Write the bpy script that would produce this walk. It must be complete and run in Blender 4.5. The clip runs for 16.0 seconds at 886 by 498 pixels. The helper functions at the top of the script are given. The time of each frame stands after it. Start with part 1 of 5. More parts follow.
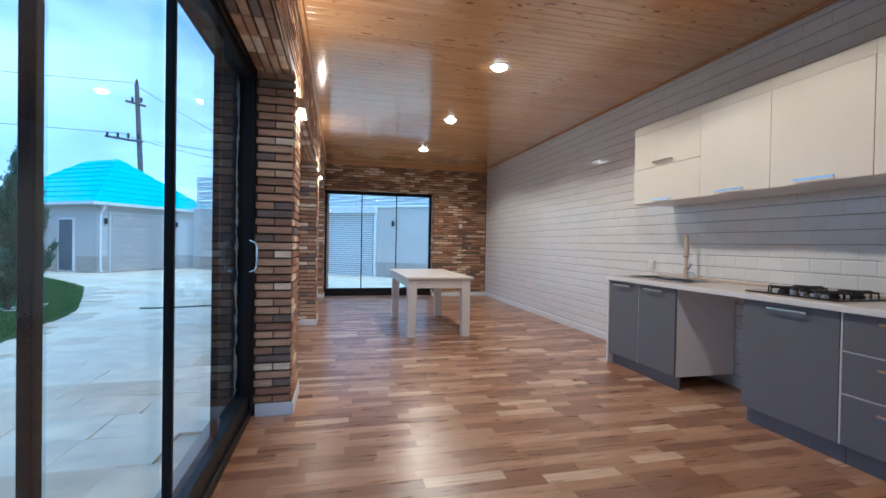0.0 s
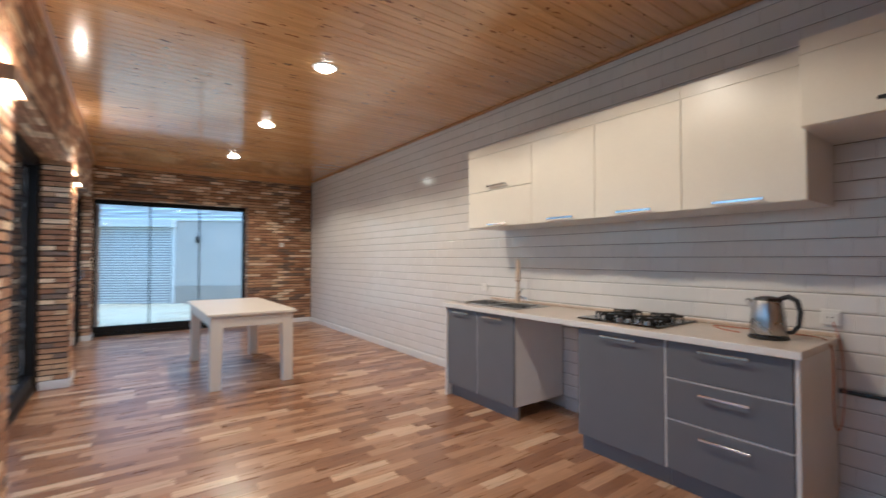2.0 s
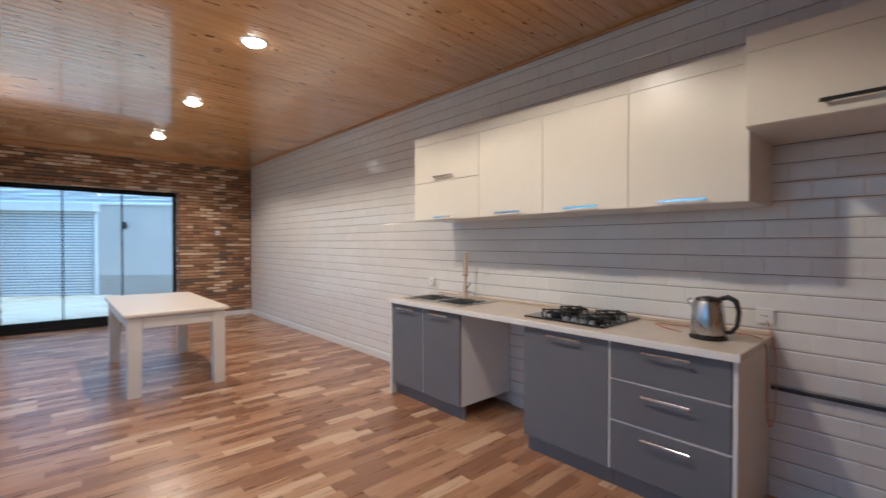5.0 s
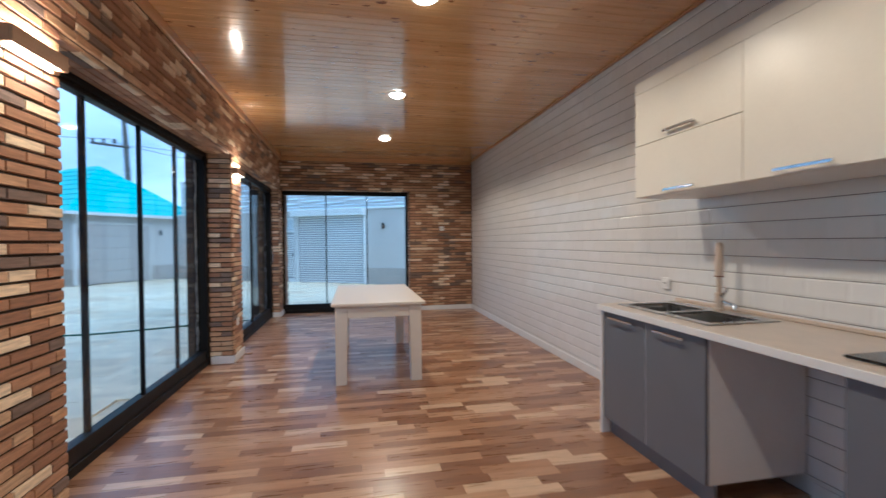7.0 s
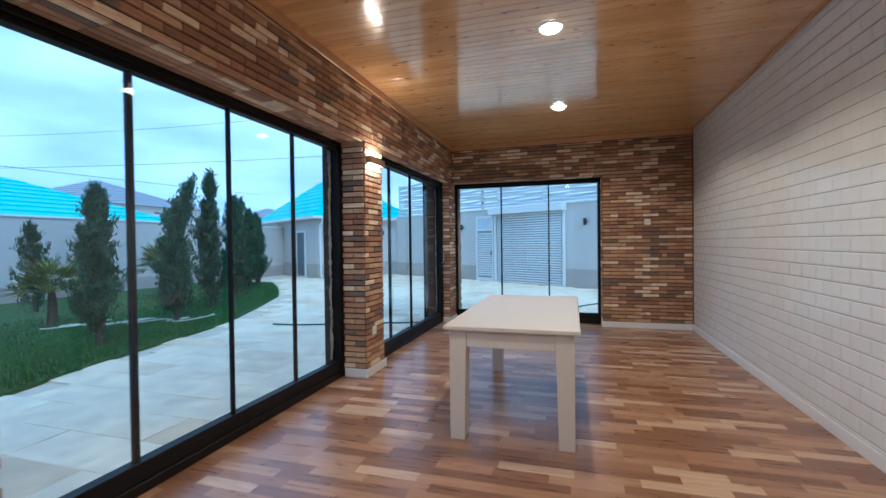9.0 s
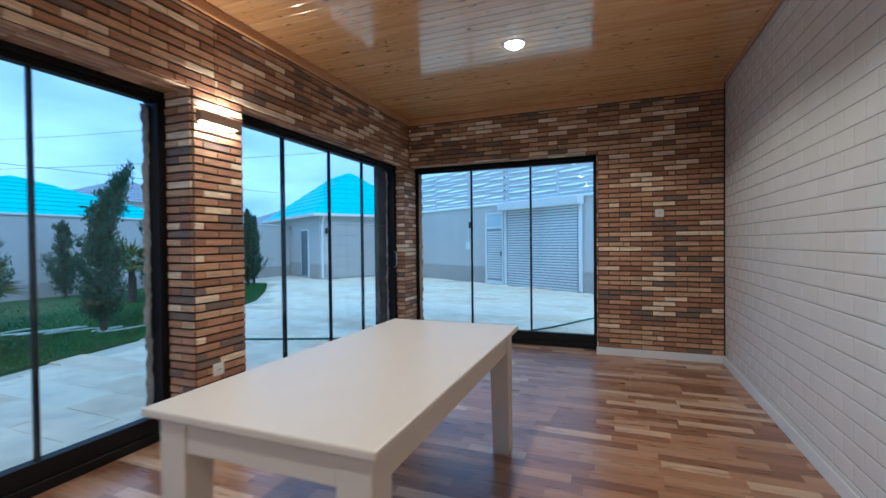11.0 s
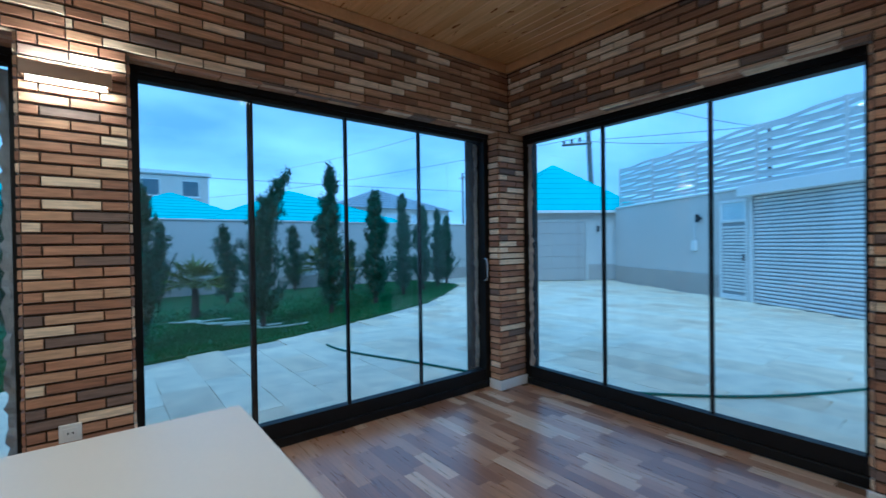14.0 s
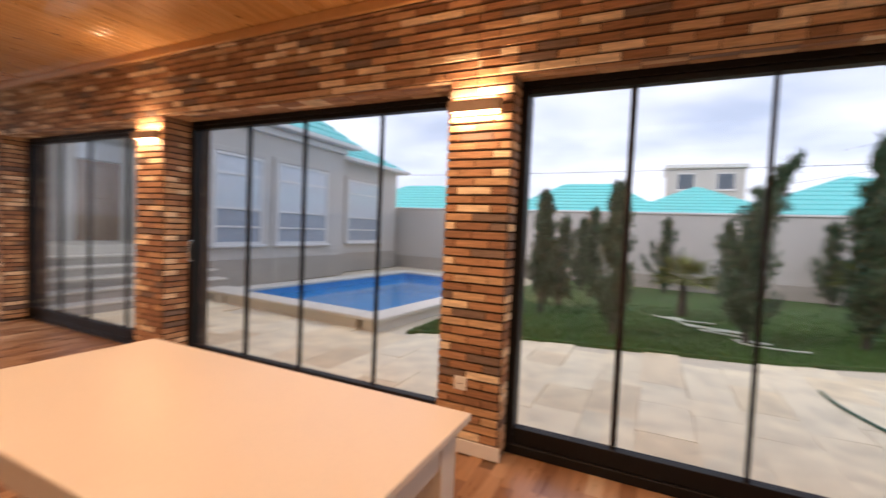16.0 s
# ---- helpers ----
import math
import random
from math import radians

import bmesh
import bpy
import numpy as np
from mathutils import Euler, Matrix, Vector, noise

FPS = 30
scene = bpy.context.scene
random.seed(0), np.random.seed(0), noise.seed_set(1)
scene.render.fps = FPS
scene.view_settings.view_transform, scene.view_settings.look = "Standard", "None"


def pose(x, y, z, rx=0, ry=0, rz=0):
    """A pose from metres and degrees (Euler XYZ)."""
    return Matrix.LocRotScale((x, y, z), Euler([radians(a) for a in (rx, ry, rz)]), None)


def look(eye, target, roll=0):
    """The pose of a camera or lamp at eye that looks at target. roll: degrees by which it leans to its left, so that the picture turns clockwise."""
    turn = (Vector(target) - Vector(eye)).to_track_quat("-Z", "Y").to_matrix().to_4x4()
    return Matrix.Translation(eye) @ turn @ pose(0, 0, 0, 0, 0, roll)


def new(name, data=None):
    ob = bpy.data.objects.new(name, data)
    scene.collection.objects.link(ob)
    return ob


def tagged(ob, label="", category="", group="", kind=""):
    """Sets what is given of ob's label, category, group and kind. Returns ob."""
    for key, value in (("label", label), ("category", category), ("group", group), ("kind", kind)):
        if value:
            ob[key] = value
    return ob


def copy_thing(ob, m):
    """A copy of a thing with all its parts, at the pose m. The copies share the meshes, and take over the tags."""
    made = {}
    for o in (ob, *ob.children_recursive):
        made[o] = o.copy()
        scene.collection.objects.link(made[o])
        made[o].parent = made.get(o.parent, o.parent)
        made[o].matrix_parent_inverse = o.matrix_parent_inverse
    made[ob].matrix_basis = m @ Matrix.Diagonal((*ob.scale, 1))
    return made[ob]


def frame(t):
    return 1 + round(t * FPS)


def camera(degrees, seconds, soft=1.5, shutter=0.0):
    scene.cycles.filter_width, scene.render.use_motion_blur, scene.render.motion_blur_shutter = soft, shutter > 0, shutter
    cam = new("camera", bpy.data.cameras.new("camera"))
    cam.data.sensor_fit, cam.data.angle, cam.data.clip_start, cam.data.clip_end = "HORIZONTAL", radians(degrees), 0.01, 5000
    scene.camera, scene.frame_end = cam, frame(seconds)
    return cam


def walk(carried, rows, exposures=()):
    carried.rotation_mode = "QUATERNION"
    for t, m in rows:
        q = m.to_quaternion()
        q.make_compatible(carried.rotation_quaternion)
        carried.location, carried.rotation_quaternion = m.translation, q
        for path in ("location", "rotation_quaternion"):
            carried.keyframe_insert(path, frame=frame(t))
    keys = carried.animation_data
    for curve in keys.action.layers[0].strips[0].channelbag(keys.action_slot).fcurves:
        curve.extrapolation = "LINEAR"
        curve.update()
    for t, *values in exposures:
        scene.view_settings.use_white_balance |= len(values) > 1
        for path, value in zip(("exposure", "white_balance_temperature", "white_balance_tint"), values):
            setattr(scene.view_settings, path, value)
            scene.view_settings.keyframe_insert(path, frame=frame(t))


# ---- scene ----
# ---- camera and walk
cam = camera(90.8, 16.0, shutter=0.5)
PATH = [
    (0, (0.452, 0.592, 1.161), (0.917, 2.537, 1.137), 1.0),
    (0.5, (0.483, 0.622, 1.257), (0.952, 2.566, 1.247), 1.1),
    (1, (0.518, 0.706, 1.261), (1.008, 2.645, 1.269), 1.0),
    (1.5, (0.555, 0.87, 1.239), (1.355, 2.703, 1.26), 0.3),
    (2, (0.625, 1.098, 1.291), (1.795, 2.72, 1.334), 0.0),
    (2.5, (0.706, 1.149, 1.345), (2.136, 2.547, 1.389), -0.1),
    (3, (0.752, 1.151, 1.353), (2.34, 2.366, 1.382), -0.3),
    (3.2, (0.767, 1.169, 1.328), (2.385, 2.344, 1.36), -0.1),
    (5.3, (0.792, 1.209, 1.372), (1.978, 2.819, 1.347), -0.1),
    (5.5, (0.859, 1.253, 1.346), (1.925, 2.945, 1.325), -0.2),
    (6, (0.996, 1.395, 1.338), (1.895, 3.181, 1.309), -0.2),
    (6.5, (1.205, 1.574, 1.323), (1.958, 3.426, 1.289), -0.4),
    (7, (1.465, 1.786, 1.298), (1.86, 3.746, 1.267), -0.5),
    (7.5, (1.651, 2.072, 1.276), (1.78, 4.068, 1.249), -0.5),
    (8, (1.845, 2.394, 1.284), (1.696, 4.388, 1.251), -0.7),
    (8.2, (1.923, 2.502, 1.284), (1.609, 4.477, 1.26), -0.8),
    (10.3, (2.389, 4.295, 1.296), (1.694, 6.17, 1.256), -0.8),
    (10.5, (2.517, 4.463, 1.244), (1.793, 6.327, 1.22), -0.7),
    (11, (2.657, 4.872, 1.268), (1.928, 6.734, 1.239), -0.6),
    (11.5, (2.685, 5.308, 1.249), (1.97, 7.175, 1.228), -0.9),
    (12, (2.838, 5.712, 1.248), (2.099, 7.57, 1.223), -0.8),
    (12.5, (2.871, 6.099, 1.238), (2.124, 7.954, 1.225), -1.0),
    (13, (2.9, 6.483, 1.253), (1.926, 8.229, 1.228), -1.0),
    (13.5, (2.912, 6.861, 1.275), (1.51, 8.288, 1.255), -0.9),
    (14, (2.859, 7.178, 1.291), (1.286, 8.414, 1.269), -0.8),
    (14.5, (2.836, 7.523, 1.324), (1.01, 8.338, 1.293), -0.8),
    (15, (2.73, 7.759, 1.313), (0.759, 8.1, 1.281), -0.6),
    (15.5, (2.625, 7.921, 1.347), (0.636, 7.72, 1.295), 1.3),
    (16, (2.61, 8.067, 1.367), (0.808, 7.205, 1.277), 2.5),
]
# seconds, stops, kelvin, tint
EXPOSURES = [(0.0, 0.49, 4230, 3), (0.8, 0.58, 4100, 4), (1.5, 0.77, 4480, 3), (2.1, 0.6, 4610, 4), (2.5, 0.42, 4610, 4), (3.0, 0.35, 4700, 5), (5.5, 0.67, 4520, 4), (6.5, 0.47, 4520, 3), (7.4, 0.3, 4470, 4), (8.0, 0.33, 4420, 3), (10.5, 0.25, 4180, 0), (11.5, 0.08, 4060, -1), (13.4, -0.08, 3760, -6), (14.05, -0.12, 3700, -7), (14.5, 0.1, 5950, 14), (15.0, 0.48, 7050, 23), (15.5, 0.58, 6950, 26), (16.0, 0.51, 7050, 28)]
walk(cam, [(t, look(eye, target, roll)) for t, eye, target, roll in PATH], EXPOSURES)

# ---- world, sun, large lights
world = bpy.data.worlds.new("overcast_sky")
scene.world = world
world.use_nodes = True
wn, wl = world.node_tree.nodes, world.node_tree.links
wn.clear()
w_out = wn.new("ShaderNodeOutputWorld")
w_bg = wn.new("ShaderNodeBackground")
w_bg.inputs["Strength"].default_value = 0.15
w_sky = wn.new("ShaderNodeTexSky")
w_sky.sky_type, w_sky.sun_disc = "NISHITA", False
w_sky.sun_elevation, w_sky.sun_rotation = radians(44), radians(142)
w_co = wn.new("ShaderNodeTexCoord")
w_map = wn.new("ShaderNodeMapping")
w_map.inputs["Scale"].default_value = (1.6, 1.6, 5.0)
w_noise = wn.new("ShaderNodeTexNoise")
w_noise.inputs["Scale"].default_value, w_noise.inputs["Detail"].default_value = 1.7, 6.0
w_ramp = wn.new("ShaderNodeValToRGB")
w_ramp.color_ramp.elements[0].position, w_ramp.color_ramp.elements[0].color = 0.34, (3.2, 4.1, 5.2, 1)
w_ramp.color_ramp.elements[1].position, w_ramp.color_ramp.elements[1].color = 0.66, (6.9, 7.8, 8.7, 1)
w_mix = wn.new("ShaderNodeMix")
w_mix.data_type = "RGBA"
w_mix.inputs[0].default_value = 0.82
wl.new(w_co.outputs["Generated"], w_map.inputs["Vector"])
wl.new(w_map.outputs["Vector"], w_noise.inputs["Vector"])
wl.new(w_noise.outputs["Fac"], w_ramp.inputs["Fac"])
wl.new(w_sky.outputs["Color"], w_mix.inputs[6])
wl.new(w_ramp.outputs["Color"], w_mix.inputs[7])
wl.new(w_mix.outputs[2], w_bg.inputs["Color"])
wl.new(w_bg.outputs["Background"], w_out.inputs["Surface"])

sun_data = bpy.data.lights.new("sun", "SUN")
sun_data.energy, sun_data.angle, sun_data.color = 1.0, radians(25), (1.0, 0.96, 0.9)
sun = new("sun", sun_data)
sun.matrix_world = look((18, -14, 22), (0, 6, 0))

LAMP_COLOUR = (1.0, 0.675, 0.385)
DOWNLIGHT_WATTS, SCONCE_WATTS = 15.8, 4.0


# ---- materials
class Nodes:
    """A node material in the making."""

    def __init__(self, name):
        self.mat = bpy.data.materials.new(name)
        self.mat.use_nodes = True
        self.tree = self.mat.node_tree
        self.bsdf = self.tree.nodes["Principled BSDF"]
        self.co = self.add("ShaderNodeTexCoord")

    def add(self, kind):
        return self.tree.nodes.new(kind)

    def link(self, a, b):
        self.tree.links.new(a, b)

    def noise(self, scale, detail=3.0, stretch=(1, 1, 1), rough=0.5, space="Object"):
        m = self.add("ShaderNodeMapping")
        m.inputs["Scale"].default_value = stretch
        self.link(self.co.outputs[space], m.inputs["Vector"])
        n = self.add("ShaderNodeTexNoise")
        n.inputs["Scale"].default_value, n.inputs["Detail"].default_value, n.inputs["Roughness"].default_value = scale, detail, rough
        self.link(m.outputs["Vector"], n.inputs["Vector"])
        return n.outputs["Fac"]

    def ramp(self, fac, stops, mode="LINEAR"):
        r = self.add("ShaderNodeValToRGB")
        r.color_ramp.interpolation = mode
        els = r.color_ramp.elements
        while len(els) < len(stops):
            els.new(0.5)
        for e, (p, c) in zip(els, stops):
            e.position, e.color = p, (*c, 1)
        self.link(fac, r.inputs["Fac"])
        return r.outputs["Color"]

    def mix(self, a, b, fac, how="MIX"):
        m = self.add("ShaderNodeMix")
        m.data_type, m.blend_type = "RGBA", how
        for sock, v in ((m.inputs[0], fac), (m.inputs[6], a), (m.inputs[7], b)):
            if isinstance(v, tuple):
                sock.default_value = (*v, 1)
            elif isinstance(v, (int, float)):
                sock.default_value = v
            else:
                self.link(v, sock)
        return m.outputs[2]

    def span(self, fac, lo, hi):
        m = self.add("ShaderNodeMapRange")
        m.inputs["To Min"].default_value, m.inputs["To Max"].default_value = lo, hi
        self.link(fac, m.inputs["Value"])
        return m.outputs["Result"]

    def bump(self, fac, strength, distance=0.01):
        b = self.add("ShaderNodeBump")
        b.inputs["Strength"].default_value, b.inputs["Distance"].default_value = strength, distance
        self.link(fac, b.inputs["Height"])
        self.link(b.outputs["Normal"], self.bsdf.inputs["Normal"])

    def set(self, colour=None, rough=None, metal=None, **more):
        for key, v in (("Base Color", colour), ("Roughness", rough), ("Metallic", metal)):
            if v is None:
                continue
            if isinstance(v, tuple):
                self.bsdf.inputs[key].default_value = (*v, 1)
            elif isinstance(v, (int, float)):
                self.bsdf.inputs[key].default_value = v
            else:
                self.link(v, self.bsdf.inputs[key])
        return self.mat


def plain(name, colour, rough=0.5, metal=0.0, vary=0.12, scale=6.0, bump=0.06, fine=60.0):
    """A surface with broad and fine variation of colour, gloss and relief."""
    n = Nodes(name)
    broad, grain = n.noise(scale, 4), n.noise(fine, 3)
    dark = tuple(c * (1 - vary) for c in colour)
    light = tuple(min(1, c * (1 + vary * 0.6)) for c in colour)
    c = n.mix(n.ramp(broad, [(0.3, dark), (0.7, light)]), n.ramp(grain, [(0.35, dark), (0.65, light)]), 0.35)
    n.bump(grain, bump, 0.004)
    return n.set(c, n.span(broad, max(0.02, rough * 0.85), min(1, rough * 1.15)), metal)


def pick(name, stops, source, rough, grain_stretch, grain_scale, grain_amount, bump, spots=None):
    """Pieces of several colours, one for each piece, with a grain of their own."""
    n = Nodes(name)
    if source == "object":
        rnd = n.add("ShaderNodeObjectInfo").outputs["Random"]
    else:
        rnd = n.add("ShaderNodeNewGeometry").outputs["Random Per Island"]
    base = n.ramp(rnd, stops, "CONSTANT")
    m = n.add("ShaderNodeVectorMath")
    m.operation = "MULTIPLY_ADD"
    mp = n.add("ShaderNodeMapping")
    mp.inputs["Scale"].default_value = grain_stretch
    geo = n.add("ShaderNodeNewGeometry")
    n.link(geo.outputs["Position"], mp.inputs["Vector"])
    sh = n.add("ShaderNodeMath")
    sh.operation = "MULTIPLY"
    sh.inputs[1].default_value = 37.0
    n.link(rnd, sh.inputs[0])
    m.inputs[1].default_value = (1, 1, 1)
    n.link(mp.outputs["Vector"], m.inputs[0])
    n.link(sh.outputs[0], m.inputs[2])
    g = n.add("ShaderNodeTexNoise")
    g.inputs["Scale"].default_value, g.inputs["Detail"].default_value = grain_scale, 5.0
    n.link(m.outputs[0], g.inputs["Vector"])
    lo, hi = 1 - grain_amount, 1 + grain_amount * 0.7
    shade = n.ramp(g.outputs["Fac"], [(0.3, (lo, lo, lo)), (0.7, (hi, hi, hi))])
    c = n.mix(base, shade, 1.0, "MULTIPLY")
    if spots:
        k = n.add("ShaderNodeTexNoise")
        k.inputs["Scale"].default_value, k.inputs["Detail"].default_value = spots[0], 1.0
        km = n.add("ShaderNodeMapping")
        km.inputs["Scale"].default_value = spots[1]
        n.link(geo.outputs["Position"], km.inputs["Vector"])
        n.link(km.outputs["Vector"], k.inputs["Vector"])
        c = n.mix(c, spots[3], n.ramp(k.outputs["Fac"], [(spots[2], (0, 0, 0)), (spots[2] + 0.03, (1, 1, 1))]))
    n.bump(g.outputs["Fac"], bump, 0.004)
    return n.set(c, n.span(g.outputs["Fac"], rough * 0.8, min(1, rough * 1.2)), 0.0)


BRICKS = [(0.0, (0.531, 0.322, 0.175)), (0.16, (0.305, 0.158, 0.085)), (0.34, (0.814, 0.65, 0.441)), (0.48, (0.441, 0.243, 0.13)),
          (0.64, (0.203, 0.141, 0.107)), (0.73, (0.565, 0.373, 0.215)), (0.88, (0.362, 0.192, 0.102))]
M_BRICK = pick("cladding_brick", BRICKS, "object", 0.62, (6, 6, 60), 1.5, 0.28, 0.5)
STRIPS = [(0.0, (0.38, 0.205, 0.103)), (0.18, (0.259, 0.127, 0.061)), (0.36, (0.443, 0.262, 0.144)), (0.5, (0.316, 0.164, 0.081)),
          (0.64, (0.23, 0.11, 0.053)), (0.76, (0.414, 0.236, 0.127)), (0.88, (0.575, 0.397, 0.247))]
M_STRIP = pick("laminate_strip", STRIPS, "object", 0.29, (3, 34, 3), 1.4, 0.19, 0.03)
M_STRIP_FAR = pick("laminate_strip_far", STRIPS, "island", 0.29, (3, 34, 3), 1.4, 0.19, 0.03)
PINE = [(0.0, (0.66, 0.37, 0.135)), (0.25, (0.70, 0.41, 0.16)), (0.5, (0.62, 0.34, 0.12)), (0.75, (0.68, 0.39, 0.145))]
M_PINE = pick("varnished_pine", PINE, "island", 0.2, (2.5, 40, 40), 1.0, 0.15, 0.08, (3.6, (2.6, 8, 8), 0.70, (0.22, 0.085, 0.03)))
TILES = [(0.0, (0.745, 0.73, 0.695)), (0.3, (0.76, 0.745, 0.715)), (0.65, (0.735, 0.72, 0.685))]
for floor_mat in (M_STRIP, M_STRIP_FAR):
    floor_mat.node_tree.nodes["Principled BSDF"].inputs["Specular IOR Level"].default_value = 0.75
M_PINE.node_tree.nodes["Principled BSDF"].inputs["Coat Weight"].default_value = 1.0
M_PINE.node_tree.nodes["Principled BSDF"].inputs["Coat Roughness"].default_value = 0.09
M_TILE = pick("white_glazed_tile", TILES, "object", 0.13, (9, 9, 9), 1.0, 0.02, 0.02)
M_TILE_FAR = pick("white_glazed_tile_far", TILES, "island", 0.13, (9, 9, 9), 1.0, 0.02, 0.02)
SLABS = [(0.0, (0.87, 0.715, 0.475)), (0.2, (0.90, 0.765, 0.535)), (0.45, (0.85, 0.69, 0.46)), (0.6, (0.92, 0.79, 0.56)), (0.93, (0.77, 0.60, 0.38))]
M_SLAB = pick("pale_paving_stone", SLABS, "object", 0.6, (2.2, 2.2, 2.2), 1.8, 0.17, 0.2)
M_SLAB_FAR = pick("pale_paving_stone_far", SLABS, "island", 0.6, (2.2, 2.2, 2.2), 1.8, 0.17, 0.2)
M_JOINT = plain("dark_mortar", (0.05, 0.037, 0.03), 0.9)
# grout darkened: the shade in the gaps between tile rows is in its colour
M_GROUT = plain("gap_shade_grout", (0.20, 0.19, 0.18), 0.85)
M_SUBFLOOR = plain("floor_underlay", (0.16, 0.09, 0.05), 0.7)
M_PLASTER = plain("white_plaster", (0.74, 0.73, 0.70), 0.8)
M_RENDER = plain("cream_render", (0.55, 0.525, 0.485), 0.85, vary=0.07, scale=0.8, bump=0.15)
M_STONE_BASE = plain("grey_stone_base", (0.41, 0.375, 0.33), 0.8, vary=0.15, scale=1.5)
M_WHITE = plain("white_paint", (0.78, 0.77, 0.74), 0.35, vary=0.04, bump=0.02)
M_TABLE = plain("cream_table_paint", (0.69, 0.635, 0.55), 0.38, vary=0.025, bump=0.0)
M_TRIM = plain("white_skirting", (0.76, 0.755, 0.74), 0.4, vary=0.05, bump=0.03)
M_BLACK = plain("black_aluminium", (0.007, 0.0065, 0.007), 0.5, 0.0, vary=0.2, bump=0.02)
M_BLACK.node_tree.nodes["Principled BSDF"].inputs["Specular IOR Level"].default_value = 0.25
M_GREY = plain("grey_cabinet_front", (0.145, 0.15, 0.165), 0.32, vary=0.05, bump=0.02, fine=120)
M_CREAM = plain("cream_cabinet_front", (0.77, 0.73, 0.63), 0.3, vary=0.03, bump=0.02)
M_BOARD = plain("white_cabinet_board", (0.76, 0.75, 0.73), 0.4, vary=0.04, bump=0.03)
M_WORKTOP = plain("beige_worktop", (0.60, 0.53, 0.45), 0.3, vary=0.14, scale=9, fine=140)
M_CHROME = plain("chrome", (0.78, 0.79, 0.8), 0.14, 1.0, vary=0.05, bump=0.01)
M_STEEL = plain("brushed_steel", (0.5, 0.5, 0.5), 0.28, 1.0, vary=0.08, bump=0.03)
M_BEIGE = plain("beige_granite_tap", (0.58, 0.47, 0.36), 0.4, vary=0.06)
M_HOB = plain("black_hob_glass", (0.012, 0.012, 0.013), 0.12, vary=0.1, bump=0.01)
M_IRON = plain("cast_iron", (0.02, 0.02, 0.021), 0.6, vary=0.2)
M_PLASTIC = plain("black_plastic", (0.018, 0.018, 0.02), 0.35)
M_SOCKET = plain("white_plastic", (0.78, 0.77, 0.73), 0.35, vary=0.03, bump=0.01)
M_CORD = plain("orange_cord", (0.45, 0.16, 0.08), 0.5)
M_SCONCE = plain("bronze_sconce", (0.42, 0.27, 0.16), 0.4, vary=0.05)
M_ROOF = plain("turquoise_metal_roof", (0.10, 0.60, 0.58), 0.45, vary=0.1, scale=1.2)
M_GREYROOF = plain("grey_metal_roof", (0.30, 0.32, 0.35), 0.5)
M_GUTTER = plain("white_gutter", (0.72, 0.72, 0.70), 0.45, vary=0.04)
M_LEAF_PANEL = plain("grey_louvre_backing", (0.30, 0.31, 0.32), 0.5, vary=0.05)
M_SHUTTER = plain("white_roller_shutter", (0.70, 0.70, 0.69), 0.4, vary=0.05, scale=2)
M_GDOOR = plain("grey_garage_door", (0.42, 0.39, 0.355), 0.5, vary=0.05, scale=2)
M_DARKGLASS = plain("dark_window_glass", (0.10, 0.13, 0.16), 0.08, vary=0.1, bump=0.0)
M_BLIND = plain("pale_window_blind", (0.60, 0.65, 0.69), 0.12, vary=0.1)
M_GREYGLASS = plain("grey_blue_window_glass", (0.36, 0.41, 0.46), 0.10, vary=0.12, bump=0.0)
M_BROWN = plain("brown_door", (0.22, 0.11, 0.06), 0.4)
M_FENCE = plain("pale_grey_fence_slat", (0.60, 0.60, 0.58), 0.5, vary=0.06)
M_EARTH = plain("paving_bed", (0.70, 0.61, 0.46), 0.95, vary=0.12, scale=2)
M_GRASS = plain("lawn_soil", (0.040, 0.100, 0.020), 0.95, vary=0.35, scale=3, bump=0.6)
M_BLADE = pick("grass_blade", [(0.0, (0.042, 0.125, 0.020)), (0.4, (0.06, 0.165, 0.028)), (0.75, (0.034, 0.10, 0.016))], "island", 0.6, (5, 5, 5), 1, 0.1, 0.0)
M_LEAF = pick("conifer_leaf", [(0.0, (0.024, 0.068, 0.030)), (0.35, (0.036, 0.098, 0.042)), (0.7, (0.017, 0.050, 0.023))], "island", 0.6, (5, 5, 5), 1, 0.15, 0.0)
M_PALM = pick("palm_leaf", [(0.0, (0.13, 0.17, 0.03)), (0.5, (0.18, 0.21, 0.045))], "island", 0.5, (5, 5, 5), 1, 0.15, 0.0)
M_BARK = plain("bark", (0.065, 0.055, 0.04), 0.9, vary=0.3)
M_COPING = plain("pale_pool_coping", (0.68, 0.63, 0.54), 0.6, vary=0.1, scale=3)
M_POOL = plain("blue_pool_tile", (0.05, 0.30, 0.62), 0.3, vary=0.15, scale=4)
M_HOSE = plain("green_hose", (0.03, 0.12, 0.08), 0.5)
M_PALE_HOSE = plain("pale_hose", (0.5, 0.55, 0.45), 0.5)
M_POLE = plain("grey_timber_pole", (0.13, 0.12, 0.11), 0.85)
M_FILM = plain("grey_protective_film", (0.42, 0.42, 0.43), 0.45, vary=0.3, scale=14)


